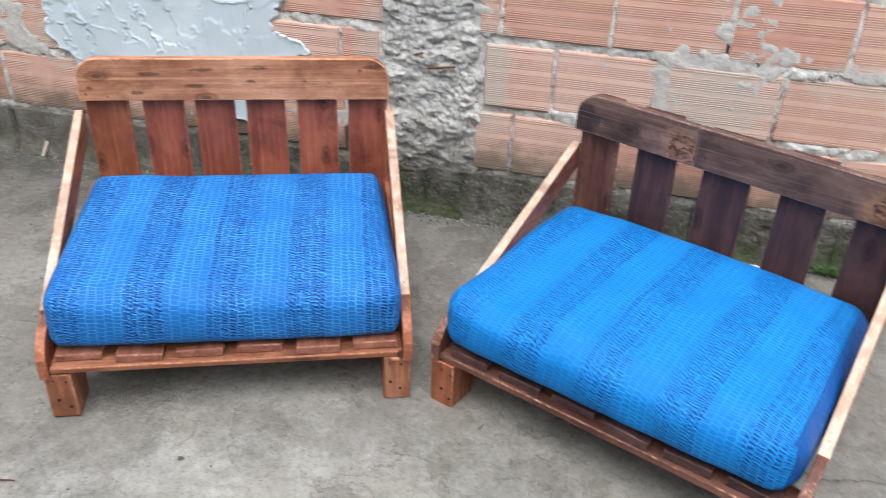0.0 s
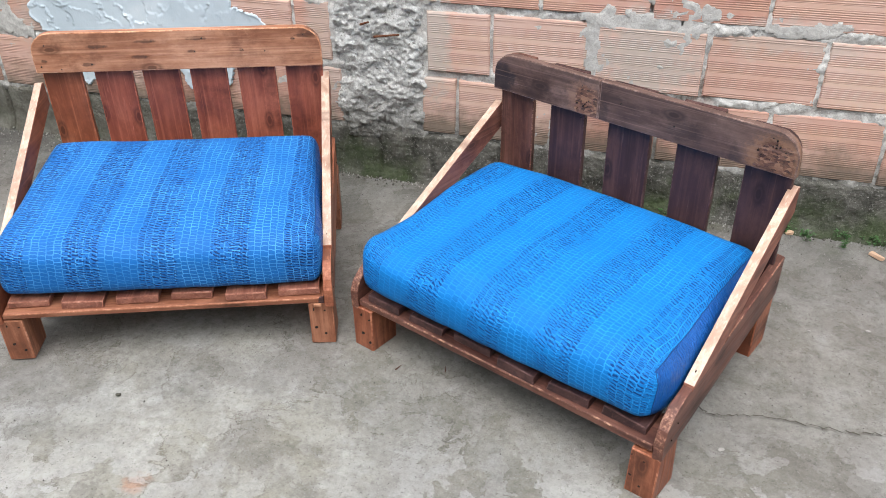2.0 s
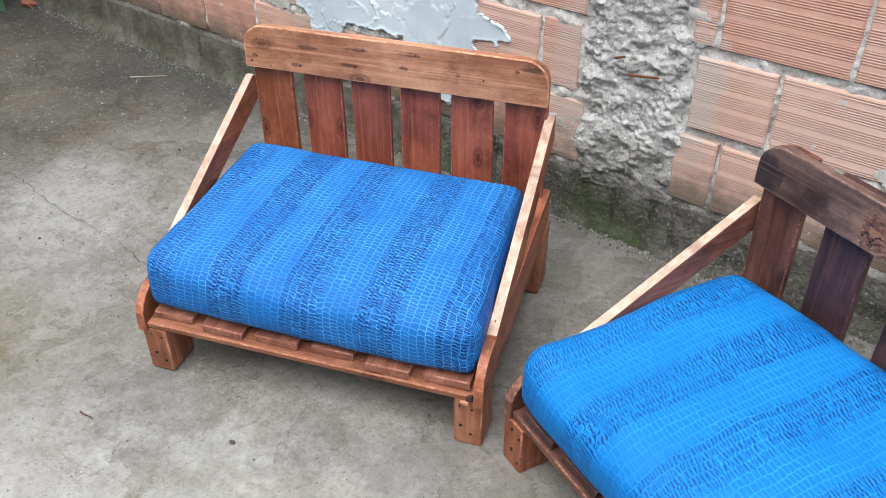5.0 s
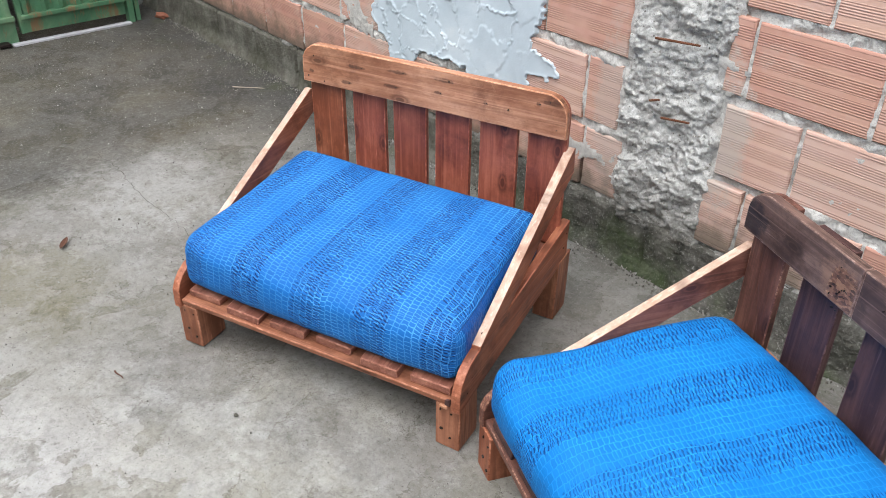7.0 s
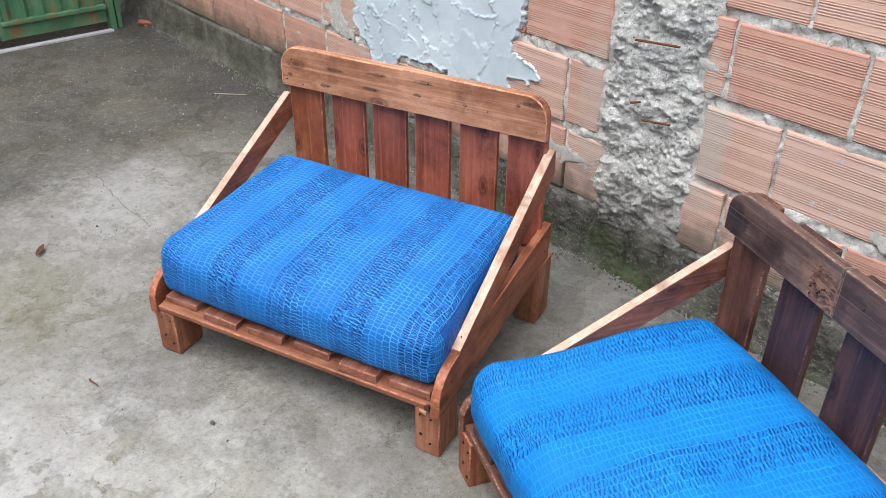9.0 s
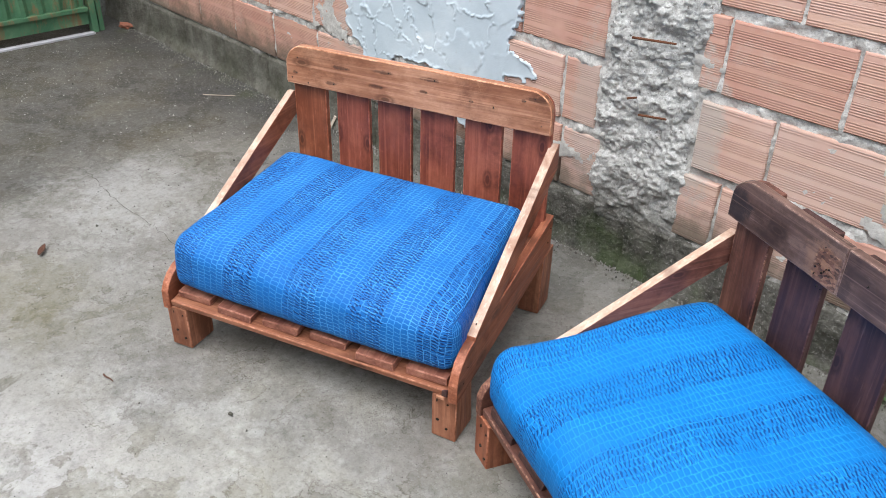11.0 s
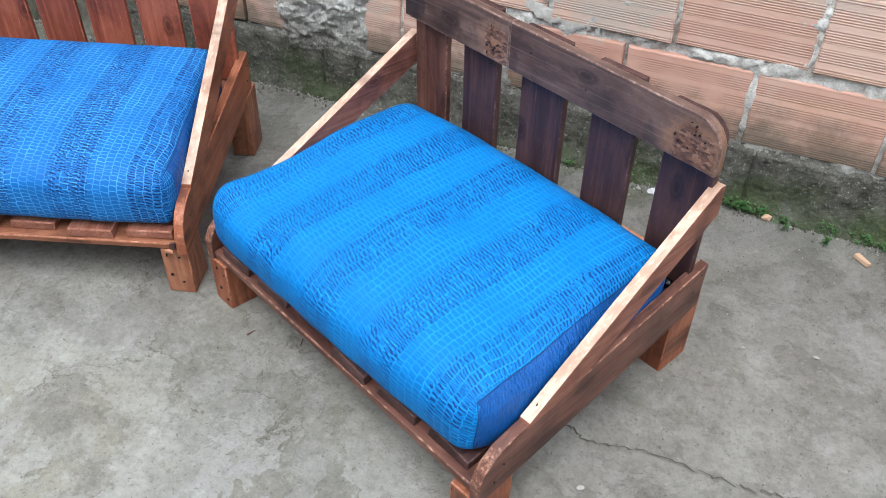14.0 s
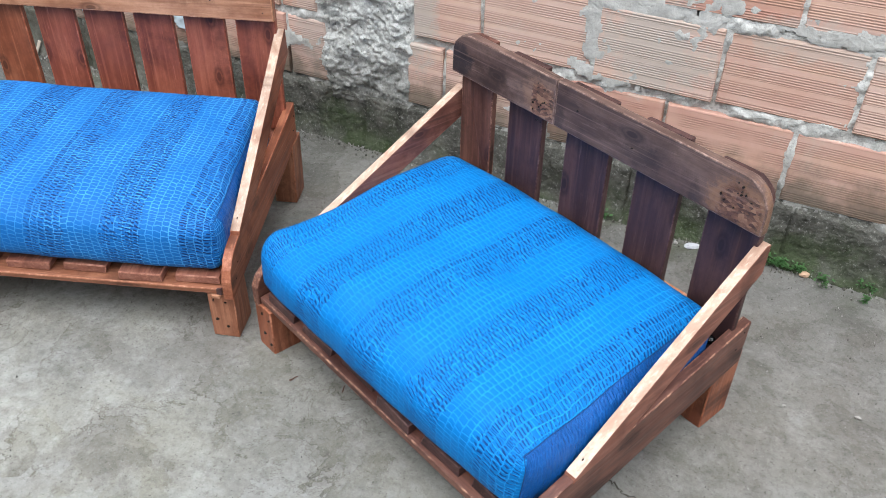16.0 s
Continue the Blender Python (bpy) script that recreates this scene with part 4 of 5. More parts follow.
# ---------------------------------------------------------------- gate
def metal_gate():
    thing = new("metal_gate")
    thing.location = (-3.78, -0.2, 0)
    tagged(thing, "rusty green sheet-metal gate with ribbed panels and a kick plate", "gate")
    for y0, y1, low in ((-0.53, -0.02, 0.045), (-1.62, -0.56, 0.006)):
        prof, k = [], 0
        y = y0
        while y <= y1 + 1e-6:
            prof.append((0.012 if k % 4 in (1, 2) else -0.006, y))
            y += 0.021
            k += 1
        verts = [(x, y, z) for z in (0.135, 2.0) for x, y in prof] + [(x - 0.003, y, z) for z in (0.135, 2.0) for x, y in prof]
        m = len(prof)
        faces = [(a, a + 1, m + a + 1, m + a) for a in range(m - 1)] + [(2 * m + a + 1, 2 * m + a, 3 * m + a, 3 * m + a + 1) for a in range(m - 1)]
        leaf = part("leaf", mesh_of("leaf", verts, faces, GATE), thing)
        part("ledge", (board(-0.012, 0.03, y0, y1, 0.115, 0.135, 0.003, 0.001, 5), GATE), leaf)
        part("kick_plate", (board(-0.006, 0.006, y0, y1, low, 0.115, 0.001, 0.001, 6), GATE), leaf)
        part("stile", (board(-0.015, 0.015, y0 - 0.012, y0 + 0.012, low, 2.0, 0.002, 0.001, 7), GATE), leaf)
    part("post", (board(-0.03, 0.02, -0.012, 0.022, 0, 2.1, 0.003, 0.001, 8), GATE), thing)
    part("post", (board(-0.03, 0.01, 0.03, 0.055, 0, 2.1, 0.003, 0.001, 9), GATE), thing)
    part("latch", (board(0.0, 0.05, -0.66, -0.61, 0.004, 0.02, 0.004, 0.003, 10), NAIL), thing, "dark drop bolt")
    return thing


metal_gate()
sill = part("gate_sill", (board(-3.775, -3.735, -0.80, -0.21, -0.02, 0.008, 0.003, 0.003, 3), WHITE))
tagged(sill, "whitewashed cement strip under the green gate", "sill", kind="structure")


# ---------------------------------------------------------------- pallet armchairs
def arc(cv, cz, r, a0, a1, n=6):
    return [(cv + r * math.cos(radians(a0 + (a1 - a0) * k / n)), cz + r * math.sin(radians(a0 + (a1 - a0) * k / n))) for k in range(n + 1)]


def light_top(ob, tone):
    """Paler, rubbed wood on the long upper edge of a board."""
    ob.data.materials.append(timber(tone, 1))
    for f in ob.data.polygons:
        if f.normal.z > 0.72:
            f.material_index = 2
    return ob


def worn_faces(ob, test):
    """Rubbed wood on those narrow faces of a board that wear reaches first."""
    for f in ob.data.polygons:
        if test(f.normal):
            f.material_index = 1
    return ob


def nail_mesh():
    bm = bmesh.new()
    bmesh.ops.create_cone(bm, cap_ends=True, segments=7, radius1=0.0021, radius2=0.0016, depth=0.003, matrix=pose(0, 0, 0, 90, 0, 0))
    me = bpy.data.meshes.new("nail")
    bm.to_mesh(me)
    bm.free()
    me.materials.append(NAIL)
    return me


NAIL_MESH = nail_mesh()


def nails(spots, parent, across=False, size=1.0):
    for k, (u, v, z) in enumerate(spots):
        ob = part("nail", NAIL_MESH, parent)
        ob.matrix_basis = pose(u, v, z, 0, 0, 90 if across else 0) @ Matrix.Diagonal((size * (0.5 + 0.8 * math.sin(7 * k) ** 2), 1, size * (0.4 + 0.9 * math.cos(5 * k) ** 2), 1))


def rail_outline(u0, u1, z0, z1, left, right, r=0.05):
    """The top rail seen from the front: (u, z), with its upper outer corners cut round."""
    pts = [(u0, z0), (u1, z0)]
    pts += [(u1 - r + r * math.cos(a), z1 - r + r * math.sin(a)) for a in np.linspace(0, math.pi / 2, 7)] if right else [(u1, z1)]
    pts += [(u0 + r + r * math.cos(a), z1 - r + r * math.sin(a)) for a in np.linspace(math.pi / 2, math.pi, 7)] if left else [(u0, z1)]
    return pts


def front_plate(outline, v0, v1, seed):
    """A board that stands across the chair, cut to an outline in (u, z)."""
    bm = prism([(u, z) for u, z in outline], v0, v1, 0.0028, 0.0007, seed)
    for vert in bm.verts:
        u, v, z = vert.co.y, vert.co.x, vert.co.z
        vert.co = (u, v, z)
    bmesh.ops.recalc_face_normals(bm, faces=bm.faces)
    return bm


def armchair(s):
    """A low armchair of pallet wood. u runs across, v to the back, z up; s holds its own sizes and tones."""
    thing = new("pallet_armchair")
    thing.matrix_basis = s["at"]
    tagged(thing, s["label"], "armchair", "pair of pallet armchairs")
    W, rise = s["half"], s["rise"]

    def spread(bm):
        """The frame is a little wider in front than behind."""
        for vert in bm.verts:
            vert.co.x *= 1 + s["splay"] * (1 - vert.co.y / 0.6) / W
        return bm

    t = s["tones"]
    lift = lambda v: rise * v
    # legs
    for k, (u0, v0, top) in enumerate(((-W + 0.002, s["leg_v"], 0.122), (W - 0.062, s["leg_v"], 0.122), (-W + 0.004, 0.545, 0.125 + lift(0.545)), (W - 0.062 - s["inset"], 0.545, 0.125 + lift(0.545)))):
        leg = part("leg", (spread(board(u0, u0 + 0.060, v0, v0 + 0.084, 0.0, top, 0.003, 0.0025, s["seed"] + k)), timber(t["leg"], 2)), thing)
        if k < 2:
            nails([(u0 + 0.016, v0 - 0.0005, 0.105), (u0 + 0.042, v0 - 0.0005, 0.1), (u0 + 0.018, v0 - 0.0005, 0.05), (u0 + 0.04, v0 - 0.0005, 0.03)], leg, False, 1.7)
    # flat boards under the seat slats
    for v0, v1 in ((0.0, 0.088), (0.26, 0.35), (0.52, 0.605)):
        part("cross_board", (spread(prism([(v0, 0.125 + lift(v0)), (v1, 0.125 + lift(v1)), (v1, 0.142 + lift(v1)), (v0, 0.142 + lift(v0))], -W + 0.021, W - 0.021, 0.003, 0.002, s["seed"] + int(v0 * 100))), timber(t["cross"], 0)), thing)
    for k, (u0, u1) in enumerate(s["seat"]):
        d = 0.006 + 0.006 * ((k * 7 + s["seed"]) % 3)
        part("seat_slat", (prism([(d, 0.142 + lift(d)), (0.60, 0.142 + lift(0.6)), (0.60, 0.161 + lift(0.6)), (d + 0.002, 0.161 + lift(d))], u0, u1, 0.0025, 0.0025, s["seed"] + k), timber(t["seat"], 1)), thing)
    # side planks and sloping arms
    side = [(-0.004, 0.116), (0.602, 0.116 + lift(0.602) - 0.004), (0.604, s["side_top"]), (0.075, 0.226)] + [(0.045, 0.219), (0.022, 0.206), (0.006, 0.188), (-0.004, 0.165)]
    a0, a1 = s["arm"]
    slope = (a1[1] - a0[1]) / (a1[0] - a0[0])
    arm = [(a0[0], a0[1] - 0.004), (a0[0] + 0.115, a0[1] + 0.004), (a1[0], a1[1] - 0.062), a1, (a1[0] - 0.012, a1[1] + 0.004), (a0[0] + 0.004, a0[1] + 0.008)]
    for k, sgn in enumerate((-1, 1)):
        u0, u1 = sorted((sgn * W, sgn * (W - 0.02)))
        ob = part("side_plank", (spread(prism(side, u0, u1, 0.0025, 0.001, s["seed"] + 20 + k)), timber(t["side"], 1)), thing)
        worn_faces(ob, lambda m: abs(m.x) < 0.6 and m.y < -0.25)
        nails([(sgn * (W + s["splay"]), 0.03, 0.15), (sgn * (W + s["splay"]), 0.05, 0.18), (sgn * W, 0.57, 0.215), (sgn * W, 0.585, 0.25)], ob, True)
        u0, u1 = sorted((sgn * (W + 0.0015), sgn * (W - 0.0195)))
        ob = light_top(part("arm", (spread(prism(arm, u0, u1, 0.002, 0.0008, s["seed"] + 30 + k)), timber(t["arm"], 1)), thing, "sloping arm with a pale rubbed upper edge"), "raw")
        nails([(sgn * (W + 0.8 * s["splay"] - 0.009), a0[0] + 0.03, a0[1] + 0.03 * slope + 0.008)], ob)
    if s["back_board"]:
        ob = part("back_board", (spread(board(-W + 0.021, W - 0.021, 0.571, 0.590, 0.218, 0.256, 0.002, 0.001, s["seed"] + 60)), timber("tan", 0)), thing, "board behind the slats with a pale upper edge")
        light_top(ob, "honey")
    if s["splintered"]:
        part("splinter", (board(W - 0.044, W - 0.026, -0.0075, -0.001, 0.120, 0.127, 0.001, 0.002, 6), timber("honey", 0)), thing, "pale torn splinter of fresh wood")
        part("splinter", (board(W - 0.030, W - 0.017, -0.007, 0.0, 0.131, 0.146, 0.001, 0.003, 8), timber("dark", 0)), thing, "dark torn end of a board")
    # back
    v_rail = s["back"]
    for k, (u0, u1) in enumerate(s["slats"]):
        drop = s["drop"] * (u0 + u1) / (2 * W)
        b = v_rail + 0.022
        outline = rail_outline(u0, u1, 0.165 + lift(b), s["rail"][1] + s["peek"][k] - drop, k == 0, k == len(s["slats"]) - 1, 0.045)
        part("back_slat", (front_plate(outline, b, b + 0.016, s["seed"] + 40 + k), timber(t["first_slat"] if k == 0 else t["slat"], 2)), thing)
    for u0, u1, left, right, tone in s["boards"]:
        z0, z1 = s["rail"]
        outline = [(u, z - s["drop"] * u / W) for u, z in rail_outline(u0, u1, z0, z1, left, right, 0.055)]
        rail = part("top_rail", (front_plate(outline, v_rail, v_rail + 0.0215, s["seed"] + 3), timber(tone, 0)), thing, s["rail_label"])
        worn_faces(rail, lambda m: m.z > 0.35)
        nails([(u, v_rail - 0.0006, z) for u, z in s["nails"] if u0 < u <= u1], rail)
    return thing


def cushion(s):
    """A soft box cushion: u across, v to the back; fabric laid over it in real size."""
    thing = new("seat_cushion")
    thing.matrix_basis = s["at"]
    tagged(thing, s["label"], "cushion", "two blue cushions")
    (u0, u1), (v0, v1), z0, thick = s["u"], s["v"], s["z"], s["thick"]
    su, sv = (u1 - u0) / 2, (v1 - v0) / 2
    cu, cv = (u0 + u1) / 2, (v0 + v1) / 2
    nu, nv, nz = 60, 44, 12
    verts, uvs, faces, index = [], [], [], {}

    def place(a, b, c):
        """a, b, c in -1..1 over the box's surface."""
        u, v, z = a * su, b * sv, (c + 1) * thick / 2
        # round the edges, more in front than behind, less at the upright corners
        back = min(1.0, max(0.0, (b + 1) / 1.6))
        ru, rv, rz = s["soft"][0], s["round"][0] + (s["round"][1] - s["round"][0]) * back, s["soft"][1]
        iu, iv, iz = max(-su + ru, min(su - ru, u)), max(-sv + rv, min(sv - rv, v)), max(rz, min(thick - rz, z))
        d = Vector(((u - iu) / ru, (v - iv) / rv, (z - iz) / rz))
        if d.length > 1:
            d /= d.length
        u, v, z = iu + d.x * ru, iv + d.y * rv, iz + d.z * rz
        u = u * (1 - s["taper"] * v / sv) + s["skew"] * v / sv
        v += s["swell"] * max(0.0, b) ** 3 * (1 - (u / su) ** 2) + s["cant"] * u / su * max(0.0, -b)
        crown = (1 - (u / su) ** 4) * (1 - (v / sv) ** 4)
        top = max(0.0, c)
        z += top * (s["crown"] * crown) + top * 0.006 * (noise.noise((u * 7 + s["seed"], v * 7, 0)))
        belly = 1 - abs(c) ** 2
        v += (b if abs(b) > 0.9 else 0) * belly * 0.012 * (1 - (u / su) ** 4)
        u += (a if abs(a) > 0.9 else 0) * belly * 0.008 * (1 - (v / sv) ** 4)
        wob = noise.noise((u * 13, v * 13, z * 13 + s["seed"]))
        u, v = u + 0.003 * wob * abs(a) ** 8, v + 0.004 * wob * abs(b) ** 8
        for du, dv, dz, rad in s["dents"]:
            f = math.exp(-((u - du * su) ** 2 + (v - dv * sv) ** 2) / rad**2)
            z += dz * f * top
        z += z0 + s["slope"] * (v + sv) - s["lean"] * u / su
        return (u + cu, v + cv, z)

    def add(key, a, b, c, uv):
        if key not in index:
            index[key] = len(verts)
            verts.append(place(a, b, c))
        return index[key]

    def sheet(n, m, point):
        for i in range(n):
            for j in range(m):
                quad = []
                for p, q in ((i, j), (i + 1, j), (i + 1, j + 1), (i, j + 1)):
                    a, b, c, uv = point(p / n * 2 - 1, q / m * 2 - 1)
                    key = (round(a, 5), round(b, 5), round(c, 5))
                    quad.append((add(key, a, b, c, uv), uv))
                faces.append([k for k, _ in quad])
                uvs.extend(uv for _, uv in quad)

    h = thick / 2
    sheet(nu, nv, lambda p, q: (p, q, 1, (p * su, q * sv)))
    sheet(nv, nu, lambda p, q: (q, p, -1, (q * su, p * sv)))
    sheet(nu, nz, lambda p, q: (p, -1, q, (p * su, -sv - (1 - q) * h)))
    sheet(nz, nu, lambda p, q: (q, 1, p, (q * su, sv + (1 - p) * h)))
    sheet(nz, nv, lambda p, q: (-1, q, p, (-su - (1 - p) * h, q * sv)))
    sheet(nv, nz, lambda p, q: (1, p, q, (su + (1 - q) * h, p * sv)))
    me = mesh_of("cover", verts, faces, s["fabric"], True)
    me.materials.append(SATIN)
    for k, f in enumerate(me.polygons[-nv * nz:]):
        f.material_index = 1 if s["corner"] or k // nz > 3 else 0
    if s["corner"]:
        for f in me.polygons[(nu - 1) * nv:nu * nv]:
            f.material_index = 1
    layer = me.uv_layers.new(name="cloth")
    layer.data.foreach_set("uv", [x for uv in uvs for x in uv])
    bm = bmesh.new()
    bm.from_mesh(me)
    bmesh.ops.recalc_face_normals(bm, faces=bm.faces)
    bm.to_mesh(me)
    bm.free()
    part("cover", me, thing)

    # the sewn seam along each upper side edge
    top = Vector((0.0005, 0, 0.0006))
    if s["corner"]:
        pts = [Vector(place(1, -1, c)) + Vector((0.0008, -0.0008, 0)) for c in np.linspace(-0.85, 0.62, 14)]
        pts += [Vector(place(1 - 2 / nu, b, 1)) + top for b in np.linspace(-0.97, 0.93, 40)]
    else:
        pts = [Vector(place(0.985, b, 0.9)) + top for b in np.linspace(-0.9, 0.93, 40)]
    curve = bpy.data.curves.new("piping", "CURVE")
    curve.dimensions, curve.bevel_depth, curve.bevel_resolution = "3D", 0.0008, 1
    sp = curve.splines.new("POLY")
    sp.points.add(len(pts) - 1)
    for p, q in zip(sp.points, pts):
        p.co = (*q, 1)
    curve.materials.append(PIPING)
    new("piping", curve).parent = thing
    return thing


AT_L = pose(-0.7395, -1.0215, 0.0, 0, 0, 21.3)
AT_R = pose(0.0530, -1.0075, -0.006, 0, 0, -21.8)
even = lambda n, lo, hi, w: [(lo + (hi - lo - w) * k / (n - 1), lo + (hi - lo - w) * k / (n - 1) + w) for k in range(n)]
left_chair = dict(
    at=AT_L, leg_v=0.004, inset=-0.002, half=0.395, rise=0.10, splay=0.004, seed=11, splintered=True, back_board=False, label="low armchair of reddish varnished pallet wood with six back slats", rail_label="pale pine top rail with nail holes",
    tones=dict(leg="tan", cross="tan", seat="russet", side="orange", arm="orange", slat="red", first_slat="amber"), seat=even(6, -0.367, 0.367, 0.098),
    side_top=0.281, arm=((0.082, 0.228), (0.588, 0.488)), back=0.54, drop=0.004, rail=(0.527, 0.634), peek=(-0.008, -0.009, -0.006, -0.009, -0.008, -0.010),
    slats=[(-0.362, -0.262), (-0.227, -0.128), (-0.101, -0.003), (0.024, 0.122), (0.151, 0.253), (0.281, 0.381)], boards=[(-0.368, 0.384, True, True, "honey")],
    nails=[(-0.33, 0.605), (-0.335, 0.562), (-0.35, 0.548), (-0.22, 0.55), (-0.18, 0.597), (-0.055, 0.607), (-0.078, 0.565), (0.075, 0.61), (0.052, 0.575), (0.178, 0.575), (0.235, 0.57), (0.315, 0.6), (-0.30, 0.54), (0.36, 0.545), (0.34, 0.61)])
def cluster(u, seed):
    r = random.Random(seed)
    return [(u + r.gauss(0, 0.013), 0.540 + r.gauss(0, 0.018)) for _ in range(11)]


right_chair = dict(
    at=AT_R, leg_v=-0.005, inset=0.010, half=0.396, rise=0.085, splay=0.013, seed=27, splintered=False, back_board=True, label="low armchair of dark weathered pallet wood with five back slats", rail_label="dark scorched top rail with clusters of nail holes",
    tones=dict(leg="orange", cross="brown", seat="dark", side="brown", arm="russet", slat="dark", first_slat="brown"), seat=even(6, -0.363, 0.363, 0.098),
    side_top=0.268, arm=((0.10, 0.226), (0.577, 0.4605)), back=0.532, drop=0.010, rail=(0.504, 0.600), peek=(-0.002, -0.001, -0.003, -0.001, -0.004),
    slats=[(-0.372, -0.274), (-0.222, -0.124), (-0.058, 0.052), (0.119, 0.218), (0.280, 0.386)], boards=[(-0.381, -0.078, True, False, "grey"), (-0.077, 0.394, False, True, "grey")],
    nails=cluster(-0.119, 5) + cluster(0.332, 77) + [(0.115, 0.54), (-0.02, 0.56)])
armchair(left_chair)
dark_chair = armchair(right_chair)
cushion(dict(at=AT_L, label="bright blue patterned seat cushion on the reddish armchair", taper=0.028, skew=0.0, swell=0.0, cant=0.0, u=(-0.366, 0.366), v=(0.016, 0.50), z=0.162, thick=0.140, crown=0.016, slope=0.10, lean=0.004, seed=2, fabric=FABRIC_L, round=(0.050, 0.026), soft=(0.026, 0.036), corner=False,
             dents=[]))
cushion(dict(at=AT_R, label="vivid blue patterned seat cushion on the dark armchair", taper=0.018, skew=0.006, swell=0.013, cant=0.006, u=(-0.384, 0.373), v=(0.006, 0.527), z=0.160, thick=0.138, crown=0.018, slope=0.058, lean=0.003, seed=9, fabric=FABRIC_R, round=(0.064, 0.05), soft=(0.045, 0.043), corner=True,
             dents=[(-0.75, -0.55, -0.016, 0.10), (-0.98, -0.85, 0.012, 0.05)]))

# ---------------------------------------------------------------- litter and weeds


def lump(name, x, y, z, sx, sy, sz, turn, material, label, category, seed=0, rough=0.25):
    rng = random.Random(seed)
    bm = bmesh.new()
    bmesh.ops.create_icosphere(bm, subdivisions=2, radius=1.0)
    for v in bm.verts:
        v.co *= 1 + rng.uniform(-rough, rough)
        v.co = Vector((v.co.x * sx, v.co.y * sy, max(v.co.z, -0.6) * sz))
    ob = part(name, (bm, material))
    ob.matrix_basis = pose(x, y, z + 0.55 * sz, 0, 0, turn)
    return tagged(ob, label, category)


def stick(name, x, y, length, r, turn, material, label, category, bend=0.06):
    bm = bmesh.new()
    bmesh.ops.create_cone(bm, cap_ends=True, segments=6, radius1=r, radius2=r * 0.5, depth=length, matrix=pose(0, 0, 0, 0, 90, 0))
    bmesh.ops.subdivide_edges(bm, edges=[e for e in bm.edges if e.calc_length() > length * 0.5], cuts=4)
    for v in bm.verts:
        v.co.y += bend * length * math.sin(v.co.x / length * 5)
    ob = part(name, (bm, material))
    ob.matrix_basis = pose(x, y, r + 0.001, 0, 0, turn)
    return tagged(ob, label, category)


def dry_leaf(x, y, size, turn):
    bm = bmesh.new()
    rows = []
    for k in range(9):
        f = k / 8
        w = size * 0.15 * math.sin(math.pi * min(1, f * 0.96 + 0.04)) ** 0.8
        z = 0.006 + size * 0.25 * (f - 0.4) ** 2
        rows.append([bm.verts.new((size * (f - 0.5), s * w, z + abs(s) * w * 0.5)) for s in (-1, 0, 1)])
    for a, b in zip(rows, rows[1:]):
        for k in range(2):
            bm.faces.new((a[k], b[k], b[k + 1], a[k + 1]))
    geom = bmesh.ops.extrude_face_region(bm, geom=bm.faces[:])["geom"]
    for v in geom:
        if isinstance(v, bmesh.types.BMVert):
            v.co.z += 0.0012
    bmesh.ops.recalc_face_normals(bm, faces=bm.faces)
    ob = part("dry_leaf", (bm, LEAF_DRY))
    ob.matrix_basis = pose(x, y, 0, 0, 0, turn)
    return tagged(ob, "curled dry brown leaf on the concrete", "leaf")


dry_leaf(-1.770, -1.241, 0.062, 142)
stick("straw", -2.556, -0.184, 0.141, 0.0025, 43, STRAW, "pale dry straw lying on damp concrete", "straw", 0.008)
stick("twig", -1.087, -1.347, 0.039, 0.0026, 3, LEAF_DRY, "short dark twig on the concrete", "twig")
stick("twig", -0.19, -0.925, 0.02, 0.0018, 60, LEAF_DRY, "short dark twig on the concrete", "twig")
stick("twig", -0.08, -0.90, 0.02, 0.0016, 100, LEAF_DRY, "short dark twig on the concrete", "twig")
lump("pebble", -0.782, -1.195, 0, 0.006, 0.005, 0.004, 10, CRACK, "small dark pebble on the concrete", "pebble", 4)
chip = part("wood_chip", (board(-0.021, 0.021, -0.006, 0.006, 0, 0.009, 0.0012, 0.0015, 4), CHIP))
chip.matrix_basis = pose(0.957, -0.098, 0.001, 0, 0, -42)
tagged(chip, "offcut of fresh pale wood on the concrete", "wood chip")
chip = part("wood_sliver", (board(-0.006, 0.006, -0.002, 0.002, 0, 0.055, 0.001, 0.002, 5), STRAW))
chip.matrix_basis = pose(-1.965, -0.034, 0.0, -18, 22, 15)
tagged(chip, "pale wood sliver leaning on the wall's foot", "wood sliver")
lump("pebble", 0.755, -0.506, 0, 0.004, 0.003, 0.003, 10, STONE, "small white pebble on the concrete", "pebble", 14)
lump("pebble", 0.897, -0.468, 0, 0.007, 0.003, 0.003, 0, STONE, "small white pebble on the concrete", "pebble", 15)
lump("mortar_crumb", 0.555, -0.981, 0, 0.008, 0.005, 0.0015, 30, STONE, "flat tan crumb on the concrete", "crumb", 16)
lump("brick_shard", -3.74, -0.05, 0, 0.04, 0.024, 0.018, 20, SHARD, "broken piece of red brick near the gate", "brick shard", 8, 0.3)
lump("stone", 0.727, -0.03, 0, 0.013, 0.009, 0.008, 30, CHIP, "small tan stone beside weeds", "stone", 3)
lump("plastic_scrap", 0.445, -0.045, 0, 0.020, 0.009, 0.005, 25, WHITE, "crumpled white plastic scrap at the wall's foot", "plastic scrap", 17, 0.45)
lump("stone", 0.405, -0.05, 0, 0.006, 0.005, 0.004, 0, STONE, "small pale stone beside the wall", "stone", 6)
bm = bmesh.new()
bmesh.ops.create_icosphere(bm, subdivisions=2, radius=1.0, matrix=pose(0.352, 0.545, 0.2255) @ Matrix.Diagonal((0.014, 0.010, 0.0095, 1)))
part("knob", (bm, BLACK), dark_chair, "glossy black plastic knob")


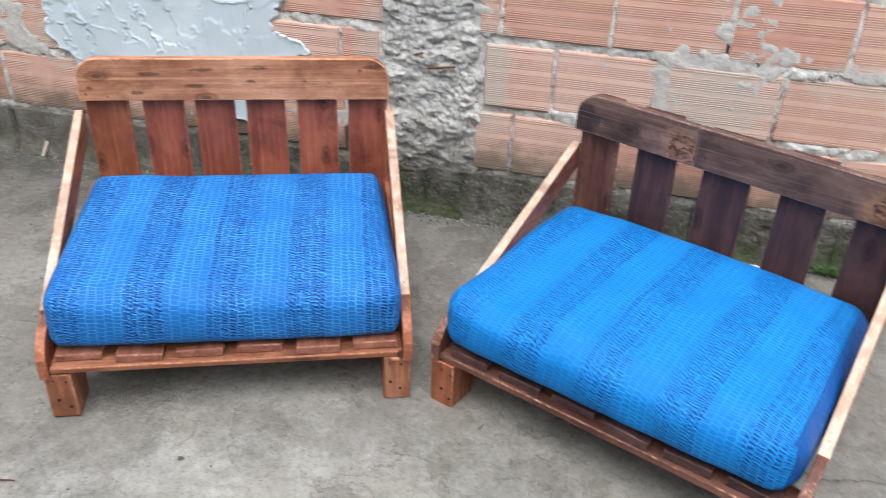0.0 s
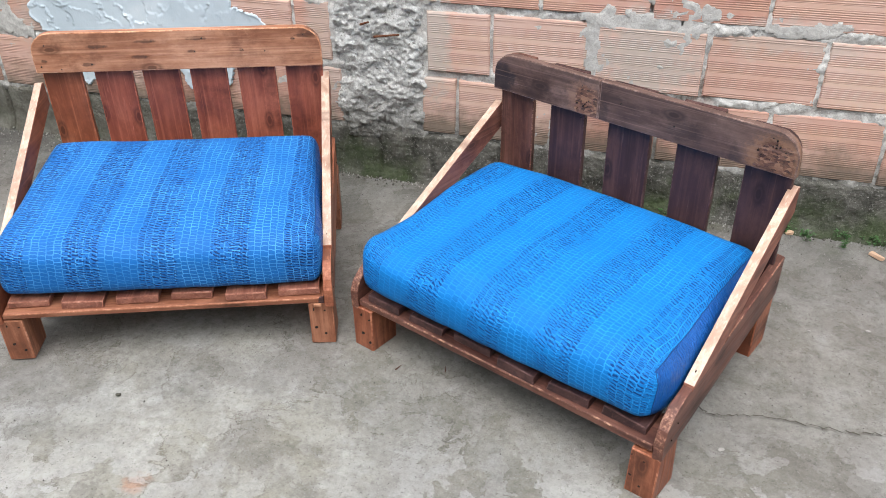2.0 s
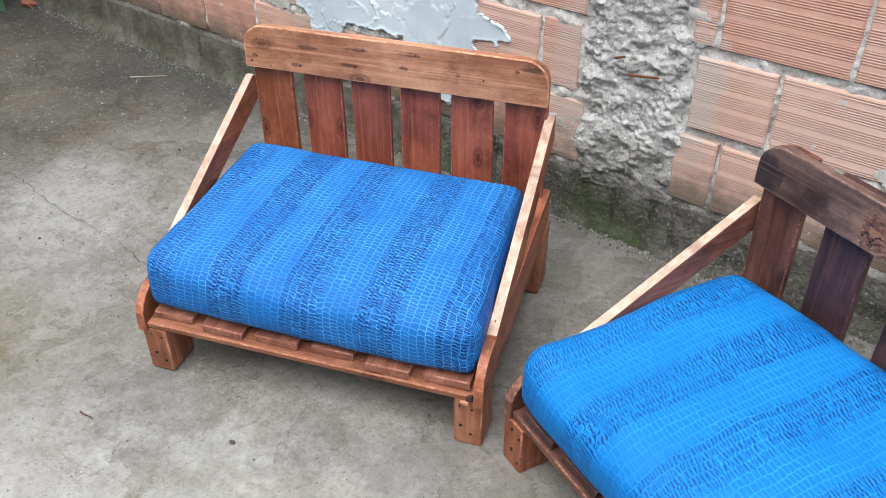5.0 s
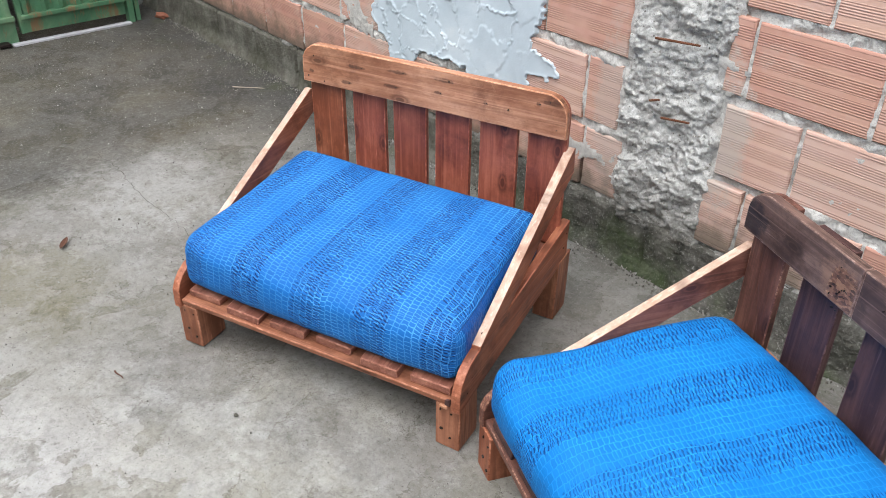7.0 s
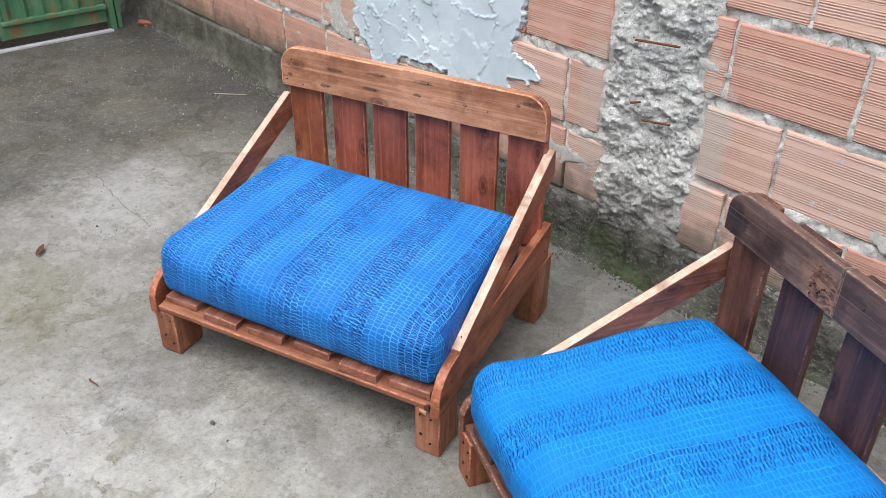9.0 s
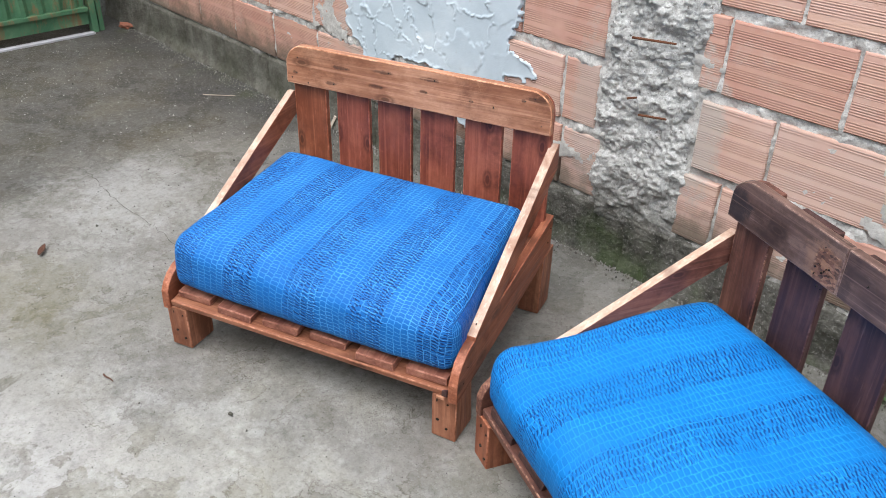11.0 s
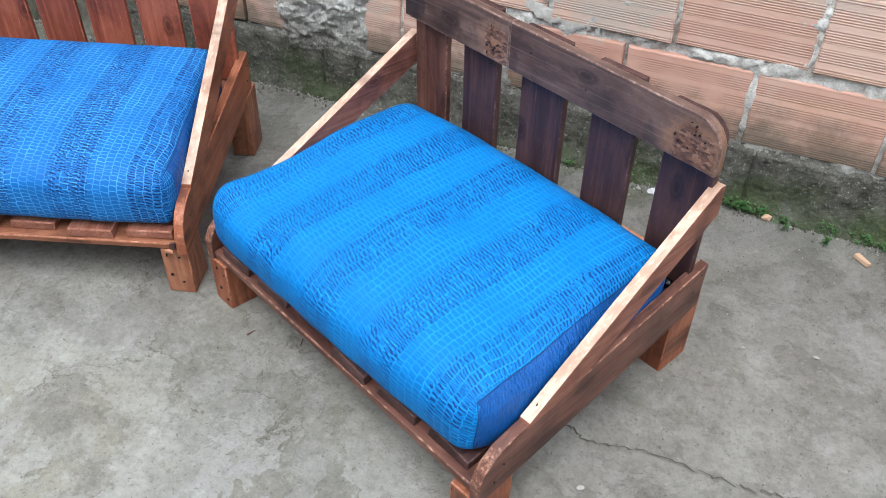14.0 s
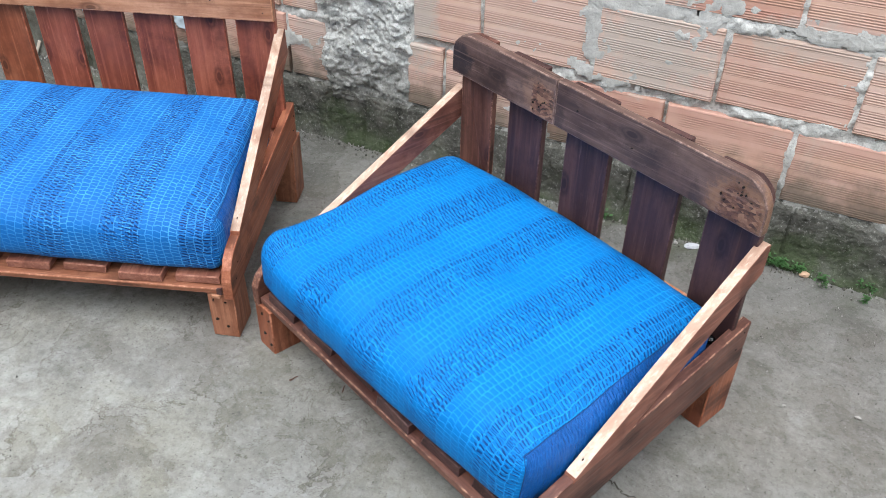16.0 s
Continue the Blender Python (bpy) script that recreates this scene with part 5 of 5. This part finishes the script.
def weed(x, y, size, count, seed):
    """A low clump of small-leaved weeds: thin stems, each with a few pairs of leaves."""
    rng = random.Random(seed)
    thing = new("weed")
    thing.location = (x, y, 0)
    tagged(thing, "low green weed growing where wall meets concrete", "weed", "weeds along the wall")
    stems, leaves = ([], []), ([], [])
    for _ in range(count):
        bx, by = rng.gauss(0, size * 0.8), rng.gauss(0, size * 0.25)
        if y + by > -0.012:
            by = -0.012 - y
        hx, hy, hz = rng.gauss(0, 0.012), rng.uniform(-0.018, 0.002), rng.uniform(0.010, 0.038)
        k = len(stems[0])
        stems[0].extend([(bx - 0.0008, by, 0), (bx + 0.0008, by, 0), (bx + hx, by + hy, hz), (bx, by + 0.0012, 0)])
        stems[1].extend([(k, k + 1, k + 2), (k + 1, k + 3, k + 2), (k + 3, k, k + 2)])
        for j in range(5):
            f = rng.uniform(0.35, 1.0)
            cx, cy, cz = bx + hx * f, by + hy * f, hz * f
            a, l, up = rng.uniform(0, 6.283), rng.uniform(0.005, 0.010), rng.uniform(-0.2, 0.6)
            dx, dy = math.cos(a), math.sin(a)
            k = len(leaves[0])
            leaves[0].extend([(cx, cy, cz), (cx + dx * l * 0.5 - dy * l * 0.35, cy + dy * l * 0.5 + dx * l * 0.35, cz + l * up * 0.6), (cx + dx * l, cy + dy * l, cz + l * up * 0.7), (cx + dx * l * 0.5 + dy * l * 0.35, cy + dy * l * 0.5 - dx * l * 0.35, cz + l * up * 0.6)])
            leaves[1].append((k, k + 1, k + 2, k + 3))
    tagged(part("stems", mesh_of("stems", *stems, WEED), thing), kind="stuff")
    tagged(part("leaves", mesh_of("leaves", *leaves, WEED), thing), kind="stuff")


for k, (x, y, size, count) in enumerate(((0.63, -0.02, 0.02, 30), (0.67, -0.02, 0.022, 44), (0.71, -0.02, 0.016, 30), (0.77, -0.03, 0.012, 18), (0.775, -0.06, 0.008, 8), (0.87, -0.02, 0.014, 16), (0.865, -0.07, 0.009, 12), (0.95, -0.02, 0.012, 12), (1.0, -0.03, 0.024, 36), (1.07, -0.03, 0.03, 50), (1.14, -0.04, 0.03, 45), (1.25, -0.04, 0.03, 30), (0.20, -0.03, 0.012, 8), (0.36, -0.02, 0.012, 8))):
    weed(x, y, size, int(count * 0.65), 60 + k)

# loose grit and crumbs of mortar on the ground
rng = random.Random(12)
gv, gf = [], []
for k in range(3600):
    x = rng.uniform(-3.7, 1.6)
    y = -abs(rng.gauss(0.0, 0.30)) - 0.015 if rng.random() < 0.55 else rng.uniform(-2.0, -0.05)
    r = rng.uniform(0.0006, 0.0019) * (1.5 if rng.random() < 0.08 else 1)
    b = len(gv)
    gv += [(x + r * rng.uniform(0.7, 1.3) * math.cos(a), y + r * rng.uniform(0.7, 1.3) * math.sin(a), 0.0) for a in (0, 1.57, 3.14, 4.71)] + [(x, y, r * 1.4 + 0.002)]
    gf += [(b + i, b + (i + 1) % 4, b + 4) for i in range(4)]
for k in range(2600):
    x, y, r = rng.uniform(-3.7, 1.7), -0.012 - abs(rng.gauss(0, 0.03)), rng.uniform(0.0012, 0.0042)
    b = len(gv)
    gv += [(x + r * rng.uniform(0.6, 1.4) * math.cos(a), y + r * rng.uniform(0.6, 1.4) * math.sin(a), -0.001) for a in (0.3, 1.8, 3.3, 4.9)] + [(x + r * rng.uniform(-0.4, 0.4), y, r * 1.3 + 0.001)]
    gf += [(b + i, b + (i + 1) % 4, b + 4) for i in range(4)]
for k in range(1300):
    x, y, r = rng.uniform(-3.6, -1.3), -0.03 - abs(rng.gauss(0, 0.55)), rng.uniform(0.0012, 0.0034) * (1.8 if rng.random() < 0.06 else 1)
    b = len(gv)
    gv += [(x + r * rng.uniform(0.6, 1.4) * math.cos(a), y + r * rng.uniform(0.6, 1.4) * math.sin(a), -0.001) for a in (0.3, 1.8, 3.3, 4.9)] + [(x + r * rng.uniform(-0.4, 0.4), y, r * 1.1 + 0.001)]
    gf += [(b + i, b + (i + 1) % 4, b + 4) for i in range(4)]
grit = new("grit", mesh_of("grit", gv, gf, GRIT))
tagged(grit, "pale grit and mortar crumbs scattered over concrete", "grit", kind="stuff")

# ---------------------------------------------------------------- the blocks of the wall
rng = random.Random(5)
for me, x, z in ROW_PLAN:
    ob = part("brick", me, wall)
    ob.matrix_basis = pose(x, -0.002 + rng.uniform(-0.003, 0.003), z + rng.uniform(-0.002, 0.002), rng.uniform(-0.5, 0.5), rng.uniform(-0.5, 0.5), rng.uniform(-0.4, 0.4))
